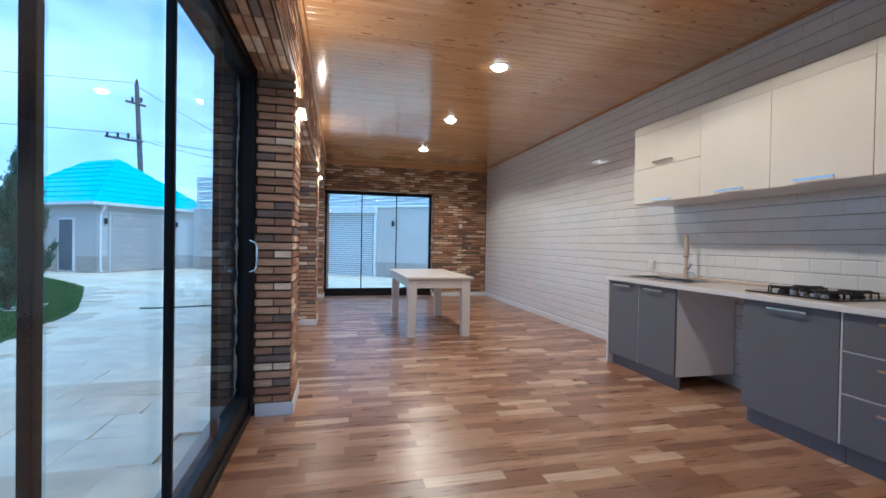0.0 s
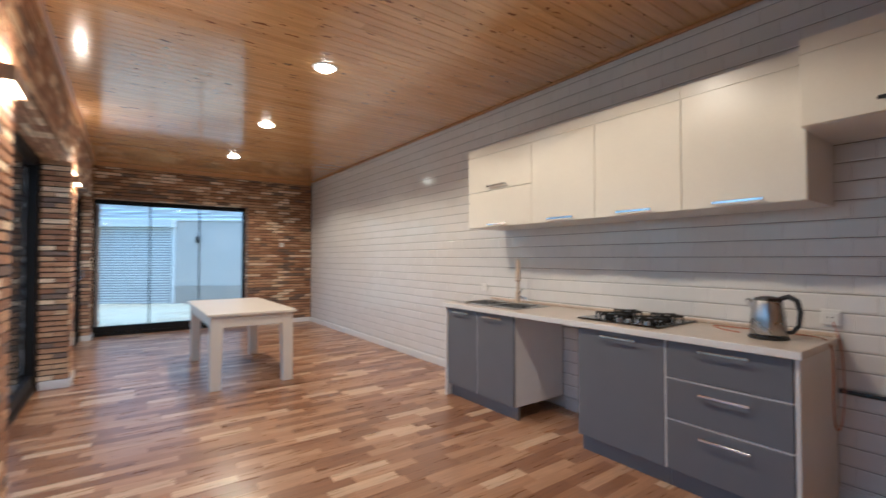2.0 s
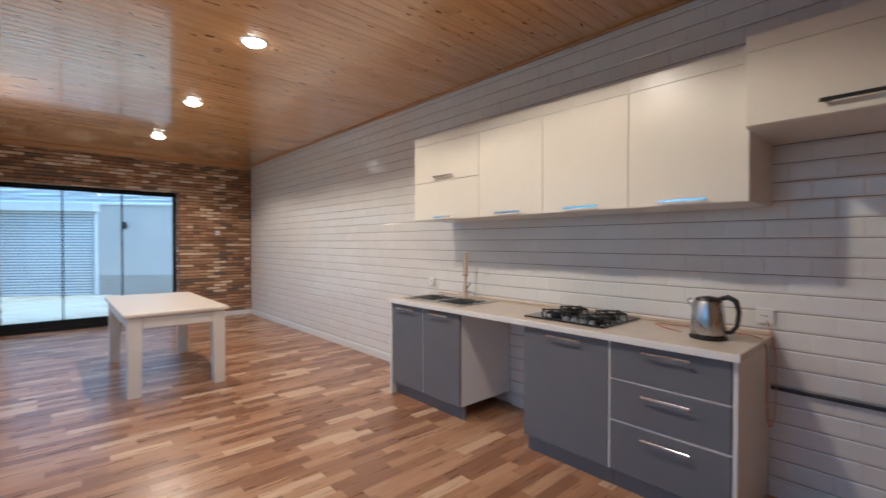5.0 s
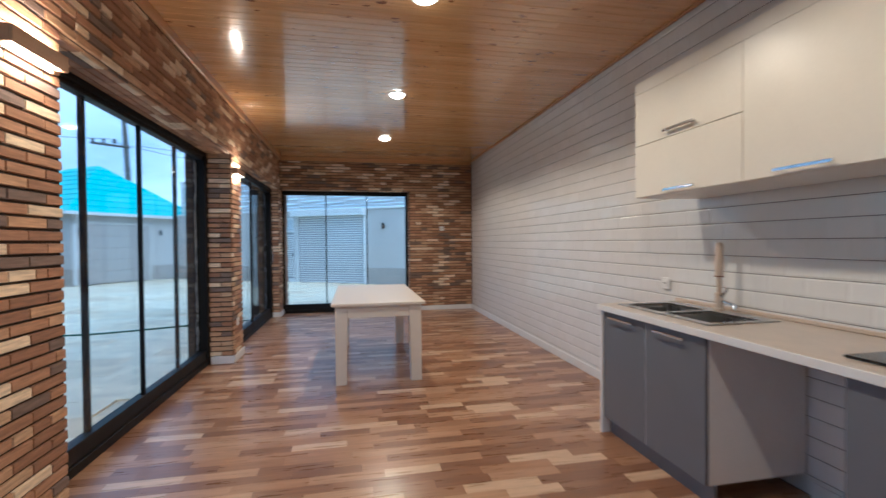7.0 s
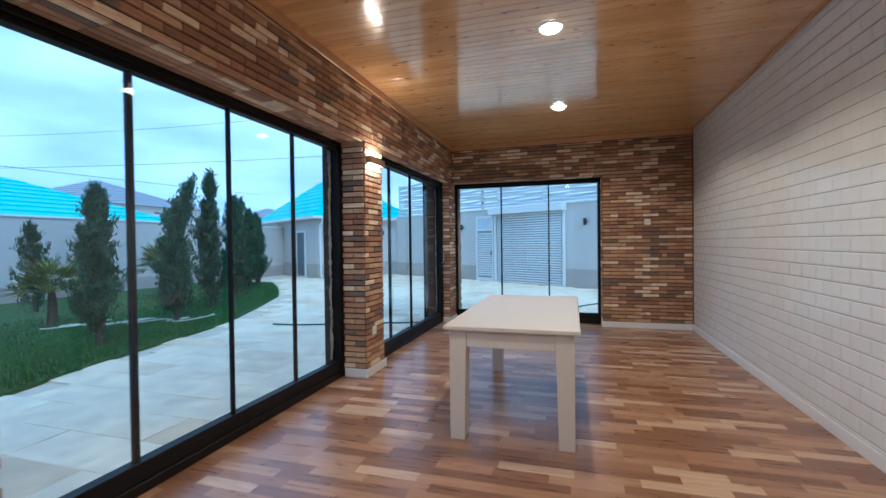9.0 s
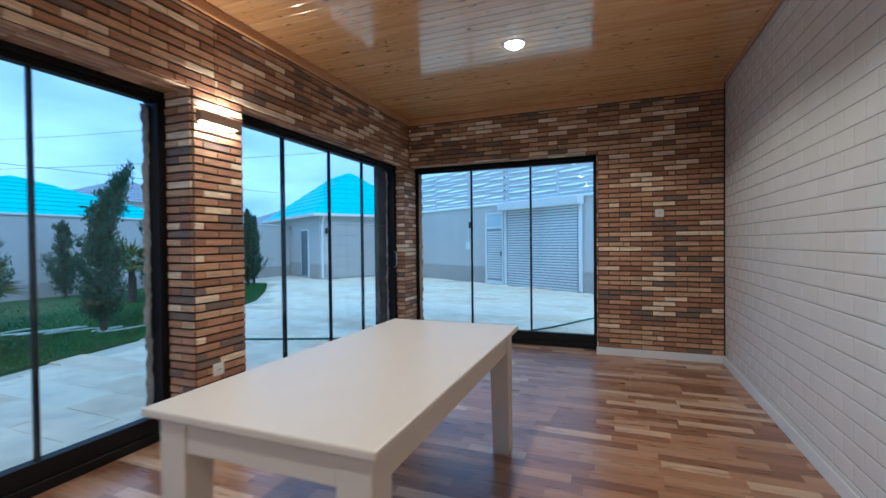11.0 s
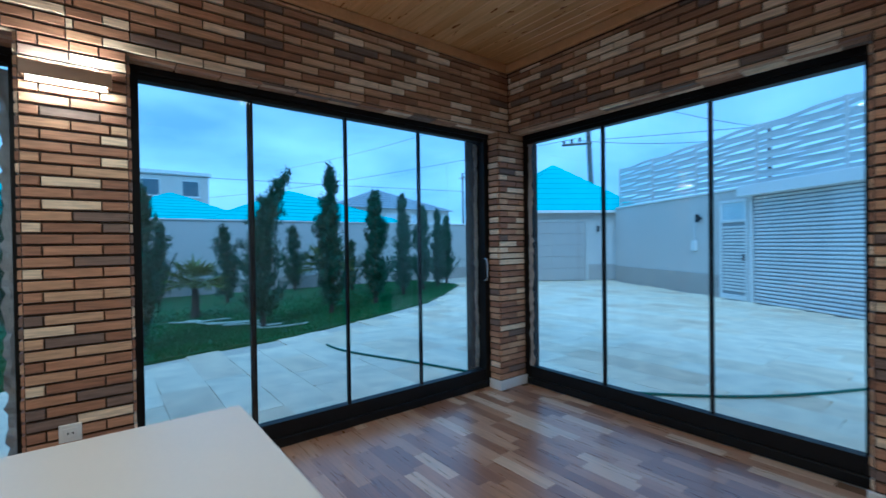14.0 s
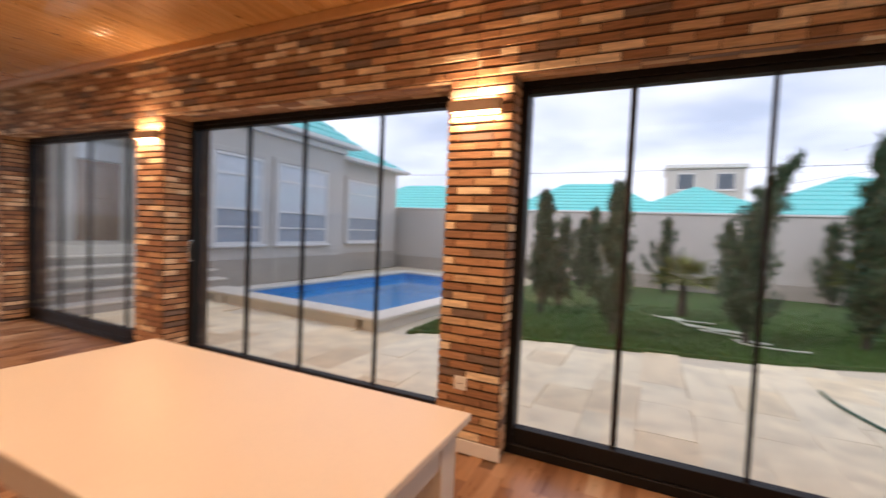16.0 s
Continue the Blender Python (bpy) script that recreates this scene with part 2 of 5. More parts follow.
def glass(name, tint, rough=0.0):
    n = Nodes(name)
    tr, gl, mx, fr = n.add("ShaderNodeBsdfTransparent"), n.add("ShaderNodeBsdfGlossy"), n.add("ShaderNodeMixShader"), n.add("ShaderNodeLayerWeight")
    po = n.add("ShaderNodeMath")
    po.operation = "POWER"
    po.inputs[1].default_value = 5.0
    tr.inputs["Color"].default_value = (*tint, 1)
    gl.inputs["Roughness"].default_value = rough
    fr.inputs["Blend"].default_value = 0.5
    n.link(fr.outputs["Facing"], po.inputs[0])
    n.link(n.span(po.outputs[0], 0.035, 0.55), mx.inputs[0])
    n.link(tr.outputs[0], mx.inputs[1])
    n.link(gl.outputs[0], mx.inputs[2])
    n.link(mx.outputs[0], n.tree.nodes["Material Output"].inputs["Surface"])
    return n.mat


M_GLASS = glass("clear_glass", (0.93, 0.96, 0.97))


def glow(name, colour, strength):
    n = Nodes(name)
    n.bsdf.inputs["Emission Color"].default_value = (*colour, 1)
    n.bsdf.inputs["Emission Strength"].default_value = strength
    return n.set((0.8, 0.8, 0.8), 0.4)


M_LENS = glow("lit_lamp_lens", (1.0, 0.80, 0.52), 30.0)
M_STRIPLIGHT = glow("lit_led_strip", (1.0, 0.74, 0.42), 11.0)


def water():
    n = Nodes("pool_water")
    n.bump(n.noise(5.0, 3), 0.15, 0.02)
    return n.set((0.02, 0.24, 0.55), 0.06)


M_WATER = water()


# ---- builders
def box(bm, x0, x1, y0, y1, z0, z1, bevel=0.0, seg=1):
    """A block, its edges rounded by bevel."""
    r = bmesh.ops.create_cube(bm, size=1.0)
    vs = r["verts"]
    for v in vs:
        v.co = Vector((x0 + (v.co.x + 0.5) * (x1 - x0), y0 + (v.co.y + 0.5) * (y1 - y0), z0 + (v.co.z + 0.5) * (z1 - z0)))
    if bevel:
        edges = list({e for v in vs for e in v.link_edges})
        bmesh.ops.bevel(bm, geom=edges, offset=bevel, segments=seg, affect="EDGES", profile=0.5)
    return bm


def block(*a, **k):
    return box(bmesh.new(), *a, **k)


def tube(bm, path, r, sides=10, caps=True):
    """A round bar along a list of points; r may be one radius or one for each point."""
    pts = [Vector(p) for p in path]
    rs = r if isinstance(r, (list, tuple)) else [r] * len(pts)
    rings, side = [], None
    for i, p in enumerate(pts):
        d = (pts[min(i + 1, len(pts) - 1)] - pts[max(i - 1, 0)]).normalized()
        if side is None:
            side = d.orthogonal().normalized()
        side = (side - d * side.dot(d)).normalized()
        up = d.cross(side)
        rings.append([bm.verts.new(p + (side * math.cos(a) + up * math.sin(a)) * rs[i]) for a in (2 * math.pi * k / sides for k in range(sides))])
    for a, b in zip(rings, rings[1:]):
        for k in range(sides):
            bm.faces.new((a[k], a[(k + 1) % sides], b[(k + 1) % sides], b[k]))
    if caps:
        bm.faces.new(rings[0][::-1])
        bm.faces.new(rings[-1])
    return bm


def lathe(bm, profile, centre, sides=24):
    """A turned shape from (radius, height) pairs."""
    rings = [[bm.verts.new((centre[0] + r * math.cos(2 * math.pi * k / sides), centre[1] + r * math.sin(2 * math.pi * k / sides), centre[2] + h)) for k in range(sides)] for r, h in profile]
    for a, b in zip(rings, rings[1:]):
        for k in range(sides):
            bm.faces.new((a[k], a[(k + 1) % sides], b[(k + 1) % sides], b[k]))
    bm.faces.new(rings[0][::-1])
    bm.faces.new(rings[-1])
    return bm


def mesh_of(name, bm, material, smooth=False):
    bmesh.ops.recalc_face_normals(bm, faces=bm.faces)
    me = bpy.data.meshes.new(name)
    bm.to_mesh(me)
    bm.free()
    me.materials.append(material)
    if smooth:
        for p in me.polygons:
            p.use_smooth = True
    return me


def part(name, bm, material, parent, label="", smooth=False):
    """One mesh under a thing or a part, in its parent's own axes."""
    ob = new(name, mesh_of(name, bm, material, smooth))
    ob.parent = parent
    return tagged(ob, label=label)


def thing(name, place, label, category, group="", rz=0.0):
    ob = new(name)
    ob.empty_display_size = 0.1
    ob.matrix_world = pose(*place, 0, 0, rz)
    return tagged(ob, label, category, group)


def solid(name, bm, material, label, category, group="", kind="", smooth=False):
    return tagged(new(name, mesh_of(name, bm, material, smooth)), label, category, group, kind)


def structure(name, bm, material, label, category="", smooth=False):
    return solid(name, bm, material, label, category, kind="structure", smooth=smooth)


def soup(name, verts, faces, material):
    me = bpy.data.meshes.new(name)
    me.from_pydata(verts, [], faces)
    me.materials.append(material)
    return me


# ---- the room's shell
W_IN, E_IN, N_IN, S_IN, CEIL = 0.146, 3.71, 10.06, -0.75, 2.86
BAYS = [(0.95, 3.68, -0.14), (4.09, 6.90, -0.14), (7.30, 9.94, -0.03)]   # y from, y to, x of the glass
LINTEL = 2.277
GROUND = -0.14

structure("floor_slab", block(-0.32, 3.95, S_IN - 0.2, 10.46, -0.3, -0.012), M_SUBFLOOR, "brown underlay below the laminate floor", "floor")
east = structure("wall_east", block(E_IN + 0.004, E_IN + 0.22, S_IN - 0.2, 10.46, -0.3, 3.0), M_GROUT, "wall clad in white bevelled tiles", "wall")
structure("wall_south", block(3.20, E_IN, S_IN - 0.2, S_IN, -0.3, 3.0), M_PLASTER, "plain white plastered end wall", "wall")
# lintel and threshold of an assumed, unseen opening that admits daylight from the south
structure("wall_south_lintel", block(W_IN, 3.20, S_IN - 0.2, S_IN, 2.70, 3.0), M_PLASTER, "white plastered lintel above the added daylight opening", "wall")
structure("threshold_5", block(W_IN, 3.20, S_IN - 0.2, S_IN - 0.001, -0.3, -0.006), M_STONE_BASE, "grey stone threshold under the added daylight opening", "threshold")
stub = structure("wall_stub", block(2.125, E_IN, 0.80, 0.985, -0.012, CEIL), M_JOINT, "short partition clad in brown brick slips", "wall")
west0 = structure("wall_west_1", block(-0.3, W_IN, S_IN - 0.2, BAYS[0][0], -0.3, LINTEL), M_JOINT, "brick-clad pier at the room's entrance end", "wall")
pier1 = structure("wall_west_2", block(-0.3, W_IN, 3.68, 4.09, -0.3, LINTEL), M_JOINT, "brick-clad pier between two glass walls", "wall")
pier2 = structure("wall_west_3", block(-0.3, W_IN, 6.90, 7.30, -0.3, LINTEL), M_JOINT, "brick-clad pier between two glass walls", "wall")
pier3 = structure("wall_west_4", block(-0.3, W_IN, 9.94, 10.46, -0.3, LINTEL), M_JOINT, "brick-clad corner pier", "wall")
north = structure("wall_north", block(2.49, E_IN + 0.004, N_IN + 0.01, 10.46, -0.3, LINTEL), M_JOINT, "end wall clad in brown and beige brick slips", "wall")
north_l = structure("wall_north_lintel", block(W_IN, E_IN + 0.004, N_IN + 0.01, 10.46, LINTEL, 3.0), M_JOINT, "brick-clad lintel above the glass wall", "wall")
lintels = []
for i, (a, b) in enumerate(((S_IN - 0.2, 3.88), (3.88, 7.07), (7.07, 10.46))):
    lintels.append(structure(f"wall_west_lintel_{i + 1}", block(-0.3, W_IN, a, b, LINTEL, 3.0), M_JOINT, "brick-clad lintel above the glass walls", "wall"))
for i, (a, b, gx) in enumerate(BAYS):
    structure(f"threshold_{i + 1}", block(-0.34, W_IN - 0.004, a, b, -0.3, -0.006), M_STONE_BASE, "grey stone threshold under the glass wall", "threshold")
structure("threshold_4", block(W_IN, 2.49, 10.27, 10.50, -0.3, -0.006), M_STONE_BASE, "grey stone threshold under the glass wall", "threshold")
structure("roof_slab", block(-0.7, 4.2, S_IN - 0.4, 10.8, 3.0, 3.2), M_PLASTER, "roof slab above the boarded ceiling", "roof")

# boarded ceiling, one mesh
cv, cf = [], []
PITCH = 0.088
y = S_IN
while y < N_IN:
    y1, g, c = min(y + PITCH - 0.001, N_IN + 0.005), 0.0028, 0.004
    cuts = [W_IN - 0.01, random.uniform(1.0, 3.0), E_IN + 0.003]
    for xa, xb in zip(cuts, cuts[1:]):
        k = len(cv)
        for x in (xa, xb - 0.001):
            cv += [(x, y, CEIL + g), (x, y + c, CEIL), (x, y1 - c, CEIL), (x, y1, CEIL + g), (x, y1, CEIL + 0.02), (x, y, CEIL + 0.02)]
        for i in range(6):
            cf.append((k + i, k + (i + 1) % 6, k + 6 + (i + 1) % 6, k + 6 + i))
    y += PITCH
tagged(new("ceiling", soup("ceiling", cv, cf, M_PINE)), "varnished pine tongue-and-groove boarded ceiling", "ceiling", kind="structure")
structure("ceiling_backing", block(W_IN - 0.02, E_IN + 0.01, S_IN, N_IN + 0.01, CEIL + 0.03, 2.99), M_SUBFLOOR, "dark battens above the ceiling boards", "ceiling")


def moulding(name, x0, x1, y0, y1, drop=0.075):
    bm = bmesh.new()
    box(bm, x0, x1, y0, y1, CEIL - drop, CEIL - 0.001, 0.010 if drop > 0.05 else 0.004, 2)
    structure(name, bm, M_PINE_TRIM, "varnished pine moulding under the ceiling", "moulding")


M_PINE_TRIM = plain("pine_moulding", (0.54, 0.29, 0.115), 0.3, vary=0.15, scale=12)
moulding("ceiling_trim_west", W_IN + 0.012, W_IN + 0.042, S_IN, N_IN - 0.05)
moulding("ceiling_trim_north", W_IN + 0.012, E_IN - 0.012, N_IN - 0.045, N_IN - 0.012)
moulding("ceiling_trim_east", E_IN - 0.035, E_IN - 0.01, 1.0, N_IN - 0.05, 0.022)


def skirting(name, x0, x1, y0, y1):
    structure(name, block(x0, x1, y0, y1, 0.0, 0.085, 0.004, 2), M_TRIM, "white painted skirting board", "skirting board")


skirting("baseboard_east", E_IN - 0.024, E_IN - 0.009, 4.50, N_IN - 0.004)
skirting("baseboard_east_gap", E_IN - 0.024, E_IN - 0.009, 1.0, 3.55)
skirting("baseboard_north", 2.47, E_IN - 0.024, N_IN - 0.024, N_IN - 0.006)
for i, (a, b, gx) in enumerate(((3.68, 4.09, -0.08), (6.90, 7.30, -0.08), (9.94, 10.27, 0.02))):
    skirting(f"baseboard_pier_{i + 1}", W_IN + 0.014, W_IN + 0.026, a - 0.026, b + (0.026 if i < 2 else 0.0))
    skirting(f"baseboard_pier_{i + 1}_south", -0.07 if i < 2 else 0.03, W_IN + 0.013, a - 0.026, a - 0.013)

# ---- glass walls


def glazing(name, length, height, stiles, handle_at, label, wide=0, film=()):
    """A framed sliding glass wall in its own axes: x along it, y inwards, z up."""
    ob = new(name)
    tagged(ob, label, "glass wall", kind="structure")
    bm = bmesh.new()
    box(bm, 0, length, -0.05, 0.05, 0.0, 0.06, 0.004)
    box(bm, 0, length, -0.035, 0.035, 0.06, 0.16, 0.003)
    part("bottom_rail", bm, M_BLACK, ob)
    bm = bmesh.new()
    box(bm, 0, length, -0.05, 0.05, height - 0.045, height, 0.004)
    box(bm, 0, length, -0.035, 0.035, height - 0.08, height - 0.045, 0.003)
    part("top_rail", bm, M_BLACK, ob)
    for x in (0.0, length - 0.055):
        part("jamb", block(x, x + 0.055, -0.049, 0.049, 0.06, height - 0.045, 0.003), M_BLACK, ob)
    marks = [0.055, *stiles, length - 0.055]
    for i, s in enumerate(stiles):
        w = 0.017 if i == wide else 0.011
        off = 0.012 if i % 2 else -0.012
        bm = bmesh.new()
        box(bm, s - w, s + w, off - 0.014, off + 0.014, 0.10, height - 0.06, 0.003)
        box(bm, s - w * 0.5, s + w * 0.9, off + 0.0135, off + 0.018, 0.16, height - 0.08)
        part("stile", bm, M_BLACK, ob)
    for i, (a, b) in enumerate(zip(marks, marks[1:])):
        off = 0.012 if i % 2 else -0.012
        p = part("pane", block(a - 0.004, b + 0.004, off - 0.003, off + 0.003, 0.15, height - 0.075), M_GLASS, ob, "clear glass pane")
        p.visible_shadow = False
    if handle_at is not None:
        bm = bmesh.new()
        tube(bm, [(handle_at, 0.04, 0.96), (handle_at, 0.075, 0.97), (handle_at, 0.085, 1.0), (handle_at, 0.085, 1.12), (handle_at, 0.075, 1.15), (handle_at, 0.04, 1.16)], 0.008)
        part("handle", bm, M_CHROME, ob, "chrome pull handle", True)
    rng = random.Random(5)
    for x, side in film:
        bm, n = bmesh.new(), 60
        rows = []
        for k in range(n + 1):
            z = 0.17 + (height - 0.26) * k / n
            w = 0.035 + rng.uniform(0, 0.022)
            rows.append([bm.verts.new((x + side * u * w, -0.03 - rng.uniform(0, 0.018), z)) for u in (0, 0.5, 1)])
        for r0, r1 in zip(rows, rows[1:]):
            for u in (0, 1):
                bm.faces.new((r0[u], r0[u + 1], r1[u + 1], r1[u]))
        part("film_strip", bm, M_FILM, ob, "torn grey protective film along the jamb")
    return ob


for i, (a, b, gx) in enumerate(BAYS):
    ln = b - a
    stiles = [[0.68, 1.37, 2.04], [0.695, 1.42, 2.08], [0.725, 1.375, 2.01]][i]
    o = glazing(f"window_{i + 1}", ln, LINTEL, stiles, [0.10, ln - 0.05, 0.06][i], "black-framed sliding glass wall facing the courtyard", 2, ((0.055, 1),))
    # local x runs south, local y points into the room
    o.matrix_world = pose(gx, b, 0, 0, 0, -90)
o = glazing("window_4", 2.49 - W_IN, LINTEL, [0.937 - W_IN, 1.697 - W_IN], None, "black-framed sliding glass wall in the end wall", wide=9, film=((0.055, 1),))
o.matrix_world = Matrix.Translation((W_IN, 10.31, 0))

# added glazing out of view, sized to bring daylight onto bricks and floor
o = glazing("window_5", 3.20 - W_IN, 2.70, [0.76, 1.53, 2.29], None, "added black-framed glass wall, out of view, letting daylight in at the kitchen end", wide=9)
o.matrix_world = Matrix.Translation((W_IN, S_IN - 0.1, 0))

# ---- table
def table():
    x0, x1, y0, y1 = 1.245, 2.105, 5.81, 7.55
    cx, cy = (x0 + x1) / 2, (y0 + y1) / 2
    t = thing("dining_table", (cx, cy, 0), "cream painted wooden dining table with square tapered legs", "table")
    hx, hy = (x1 - x0) / 2, (y1 - y0) / 2
    bm = block(-hx, hx, -hy, hy, 0.722, 0.75, 0.006, 2)
    part("tabletop", bm, M_TABLE, t)
    for sx, sy in ((-1, -1), (1, -1), (-1, 1), (1, 1)):
        bm = bmesh.new()
        ax, ay = sx * (hx - 0.092), sy * (hy - 0.095)
        box(bm, ax - 0.057, ax + 0.057, ay - 0.057, ay + 0.057, 0.0, 0.7215, 0.003)
        for v in bm.verts:
            k = 1 - 0.14 * max(0, min(1, (0.60 - v.co.z) / 0.6))
            # the outer faces stay straight, the inner ones taper
            v.co.x = ax + sx * 0.057 - sx * (ax + sx * 0.057 - v.co.x) * sx * k
            v.co.y = ay + sy * 0.057 - sy * (ay + sy * 0.057 - v.co.y) * sy * k
        part("leg", bm, M_TABLE, t)
    for s in (-1, 1):
        part("apron", block(-hx + 0.15, hx - 0.15, s * (hy - 0.054) - 0.011, s * (hy - 0.054) + 0.011, 0.61, 0.7215, 0.002), M_TABLE, t)
        part("apron", block(s * (hx - 0.051) - 0.011, s * (hx - 0.051) + 0.011, -hy + 0.153, hy - 0.153, 0.61, 0.7215, 0.002), M_TABLE, t)


table()

# ---- kitchen
BACK = E_IN - 0.012
FRONT = 3.105


def base_unit(y0, y1, fronts, label, edges=()):
    """fronts: (kind, y from, y to, z from, z to, handle y from, to, z)."""
    u = thing("base_cabinet", (0, 0, 0), label, "kitchen cabinet", "base cabinets under the worktop")
    u.location = (BACK - 0.3, (y0 + y1) / 2, 0)
    def put(name, bm, mat, parent=u, lab=""):
        for v in bm.verts:
            v.co -= u.location
        return part(name, bm, mat, parent, lab)
    put("side_panel", block(FRONT + 0.02, BACK, y0, y0 + 0.018, 0.11, 0.829), M_BOARD, lab="white board side")
    put("side_panel", block(FRONT + 0.02, BACK, y1 - 0.018, y1, 0.11, 0.829), M_BOARD, lab="white board side")
    put("bottom_panel", block(FRONT + 0.02, BACK, y0 + 0.0185, y1 - 0.0185, 0.11, 0.128), M_BOARD)
    put("back_panel", block(BACK - 0.012, BACK, y0 + 0.0185, y1 - 0.0185, 0.1285, 0.829), M_BOARD)
    put("front_rail", block(FRONT + 0.02, FRONT + 0.1, y0 + 0.0185, y1 - 0.0185, 0.81, 0.829), M_BOARD)
    put("plinth", block(FRONT + 0.05, FRONT + 0.066, y0, y1, 0.0, 0.109, 0.002), M_GREY, lab="grey plinth")
    for kind, a, b, c, d, ha, hb, hz in fronts:
        f = put(kind, block(FRONT, FRONT + 0.018, a + 0.002, b - 0.002, c, d, 0.002), M_GREY, lab="grey laminate front")
        bm = bmesh.new()
        box(bm, FRONT - 0.030, FRONT - 0.022, ha, hb, hz - 0.007, hz + 0.007, 0.002)
        for y in (ha + 0.02, hb - 0.02):
            box(bm, FRONT - 0.024, FRONT + 0.001, y - 0.006, y + 0.006, hz - 0.005, hz + 0.005, 0.001)
        put("handle", bm, M_CHROME, f, "chrome bar handle")
    for a, b, c, d in edges:
        put("edge_strip", block(FRONT + 0.004, FRONT + 0.019, a, b, c, d), M_BOARD, lab="pale edge strip between fronts")
    return u


base_unit(3.58, 4.455, [("door", 3.58, 4.028, 0.112, 0.826, 3.70, 3.93, 0.795), ("door", 4.031, 4.455, 0.112, 0.826, 4.12, 4.36, 0.795)],
          "grey two-door sink cabinet with a white side", ((4.0265, 4.0325, 0.112, 0.826),))
base_unit(2.38, 2.975, [("door", 2.389, 2.975, 0.112, 0.826, 2.55, 2.79, 0.795)], "grey one-door cabinet under the gas hob", ((2.3805, 2.3895, 0.112, 0.826),))
base_unit(1.79, 2.378, [("drawer", 1.79, 2.378, 0.112, 0.385, 1.96, 2.20, 0.335), ("drawer", 1.79, 2.378, 0.395, 0.615, 1.96, 2.20, 0.565),
                        ("drawer", 1.79, 2.378, 0.625, 0.826, 1.96, 2.20, 0.795)], "grey cabinet with three drawers", ((1.79, 2.378, 0.3865, 0.3935), (1.79, 2.378, 0.6165, 0.6235)))
solid("end_panel", block(FRONT - 0.012, BACK, 4.457, 4.482, 0.0, 0.829, 0.002), M_BOARD, "white end panel beside the sink cabinet", "panel")
solid("end_panel", block(FRONT + 0.005, BACK, 1.768, 1.788, 0.0, 0.829, 0.002), M_BOARD, "pale board end panel beside the drawers", "panel")

# worktop with the sink's cut-out
SX0, SX1, SY0, SY1 = 3.20, 3.60, 3.66, 4.40
wt = thing("worktop", (3.4, 3.1, 0.85), "mottled beige laminate kitchen worktop with a white edge", "worktop")


def wbox(bm, x0, x1, y0, y1, z0, z1, bev=0.0):
    return box(bm, x0 - 3.4, x1 - 3.4, y0 - 3.1, y1 - 3.1, z0 - 0.85, z1 - 0.85, bev)


bm = bmesh.new()
wbox(bm, 3.083, BACK, 1.755, SY0, 0.831, 0.87, 0.003)
wbox(bm, 3.083, BACK, SY1, 4.492, 0.831, 0.87, 0.003)
wbox(bm, 3.083, SX0, SY0, SY1, 0.831, 0.87)
wbox(bm, SX1, BACK, SY0, SY1, 0.831, 0.87)
part("slab", bm, M_WORKTOP, wt)
part("front_edge", wbox(bmesh.new(), 3.077, 3.0825, 1.753, 4.494, 0.832, 0.869, 0.002), M_WHITE, wt, "white edge band")
part("upstand", wbox(bmesh.new(), BACK - 0.016, BACK - 0.001, 1.757, 4.49, 0.8705, 0.892, 0.004), M_BEIGE, wt, "slim beige upstand")

sink = thing("kitchen_sink", (3.40, 4.03, 0.87), "double-bowl stainless steel sink set in the worktop", "sink")
bm = bmesh.new()
for a, b, c, d in ((-0.22, -0.17, -0.385, 0.385), (0.13, 0.215, -0.385, 0.385), (-0.17, 0.13, -0.385, -0.345), (-0.17, 0.13, 0.345, 0.385), (-0.17, 0.13, -0.018, 0.018)):
    box(bm, a, b, c, d, 0.001, 0.008, 0.002)
part("rim", bm, M_STEEL, sink)
for c, d in ((-0.345, -0.018), (0.018, 0.345)):
    bm = bmesh.new()
    box(bm, -0.17, 0.13, c, d, -0.16, 0.002, 0.02, 2)
    bmesh.ops.delete(bm, geom=[f for f in bm.faces if f.normal.z > 0.9 and f.calc_center_median().z > -0.01], context="FACES")
    part("bowl", bm, M_STEEL, sink)
    part("drain", lathe(bmesh.new(), [(0.035, 0), (0.035, 0.004), (0.028, 0.005)], (-0.02, (c + d) / 2, -0.159)), M_CHROME, sink)

tap = thing("kitchen_tap", (3.60, 4.02, 0.878), "tall beige pull-out kitchen tap behind the sink", "tap")
part("base", lathe(bmesh.new(), [(0.028, 0), (0.028, 0.01), (0.022, 0.014), (0.022, 0.10), (0.018, 0.105)], (0, 0, 0)), M_BEIGE, tap, smooth=False)
part("column", tube(bmesh.new(), [(0, 0, 0.10), (0, 0, 0.27)], 0.014), M_BEIGE, tap)
part("spray_head", lathe(bmesh.new(), [(0.017, 0.2), (0.023, 0.205), (0.023, 0.37), (0.018, 0.40), (0.006, 0.405)], (0, 0, 0)), M_BEIGE, tap)
part("collar", lathe(bmesh.new(), [(0.0245, 0.198), (0.0245, 0.206)], (0, 0, 0)), M_BROWN, tap, "dark ring")
part("spout", tube(bmesh.new(), [(0, -0.01, 0.05), (-0.02, -0.06, 0.058), (-0.045, -0.15, 0.052), (-0.048, -0.16, 0.03)], 0.011), M_CHROME, tap)
part("lever", tube(bmesh.new(), [(0, -0.015, 0.085), (0, -0.04, 0.105), (-0.005, -0.07, 0.14)], [0.013, 0.010, 0.006]), M_CHROME, tap)


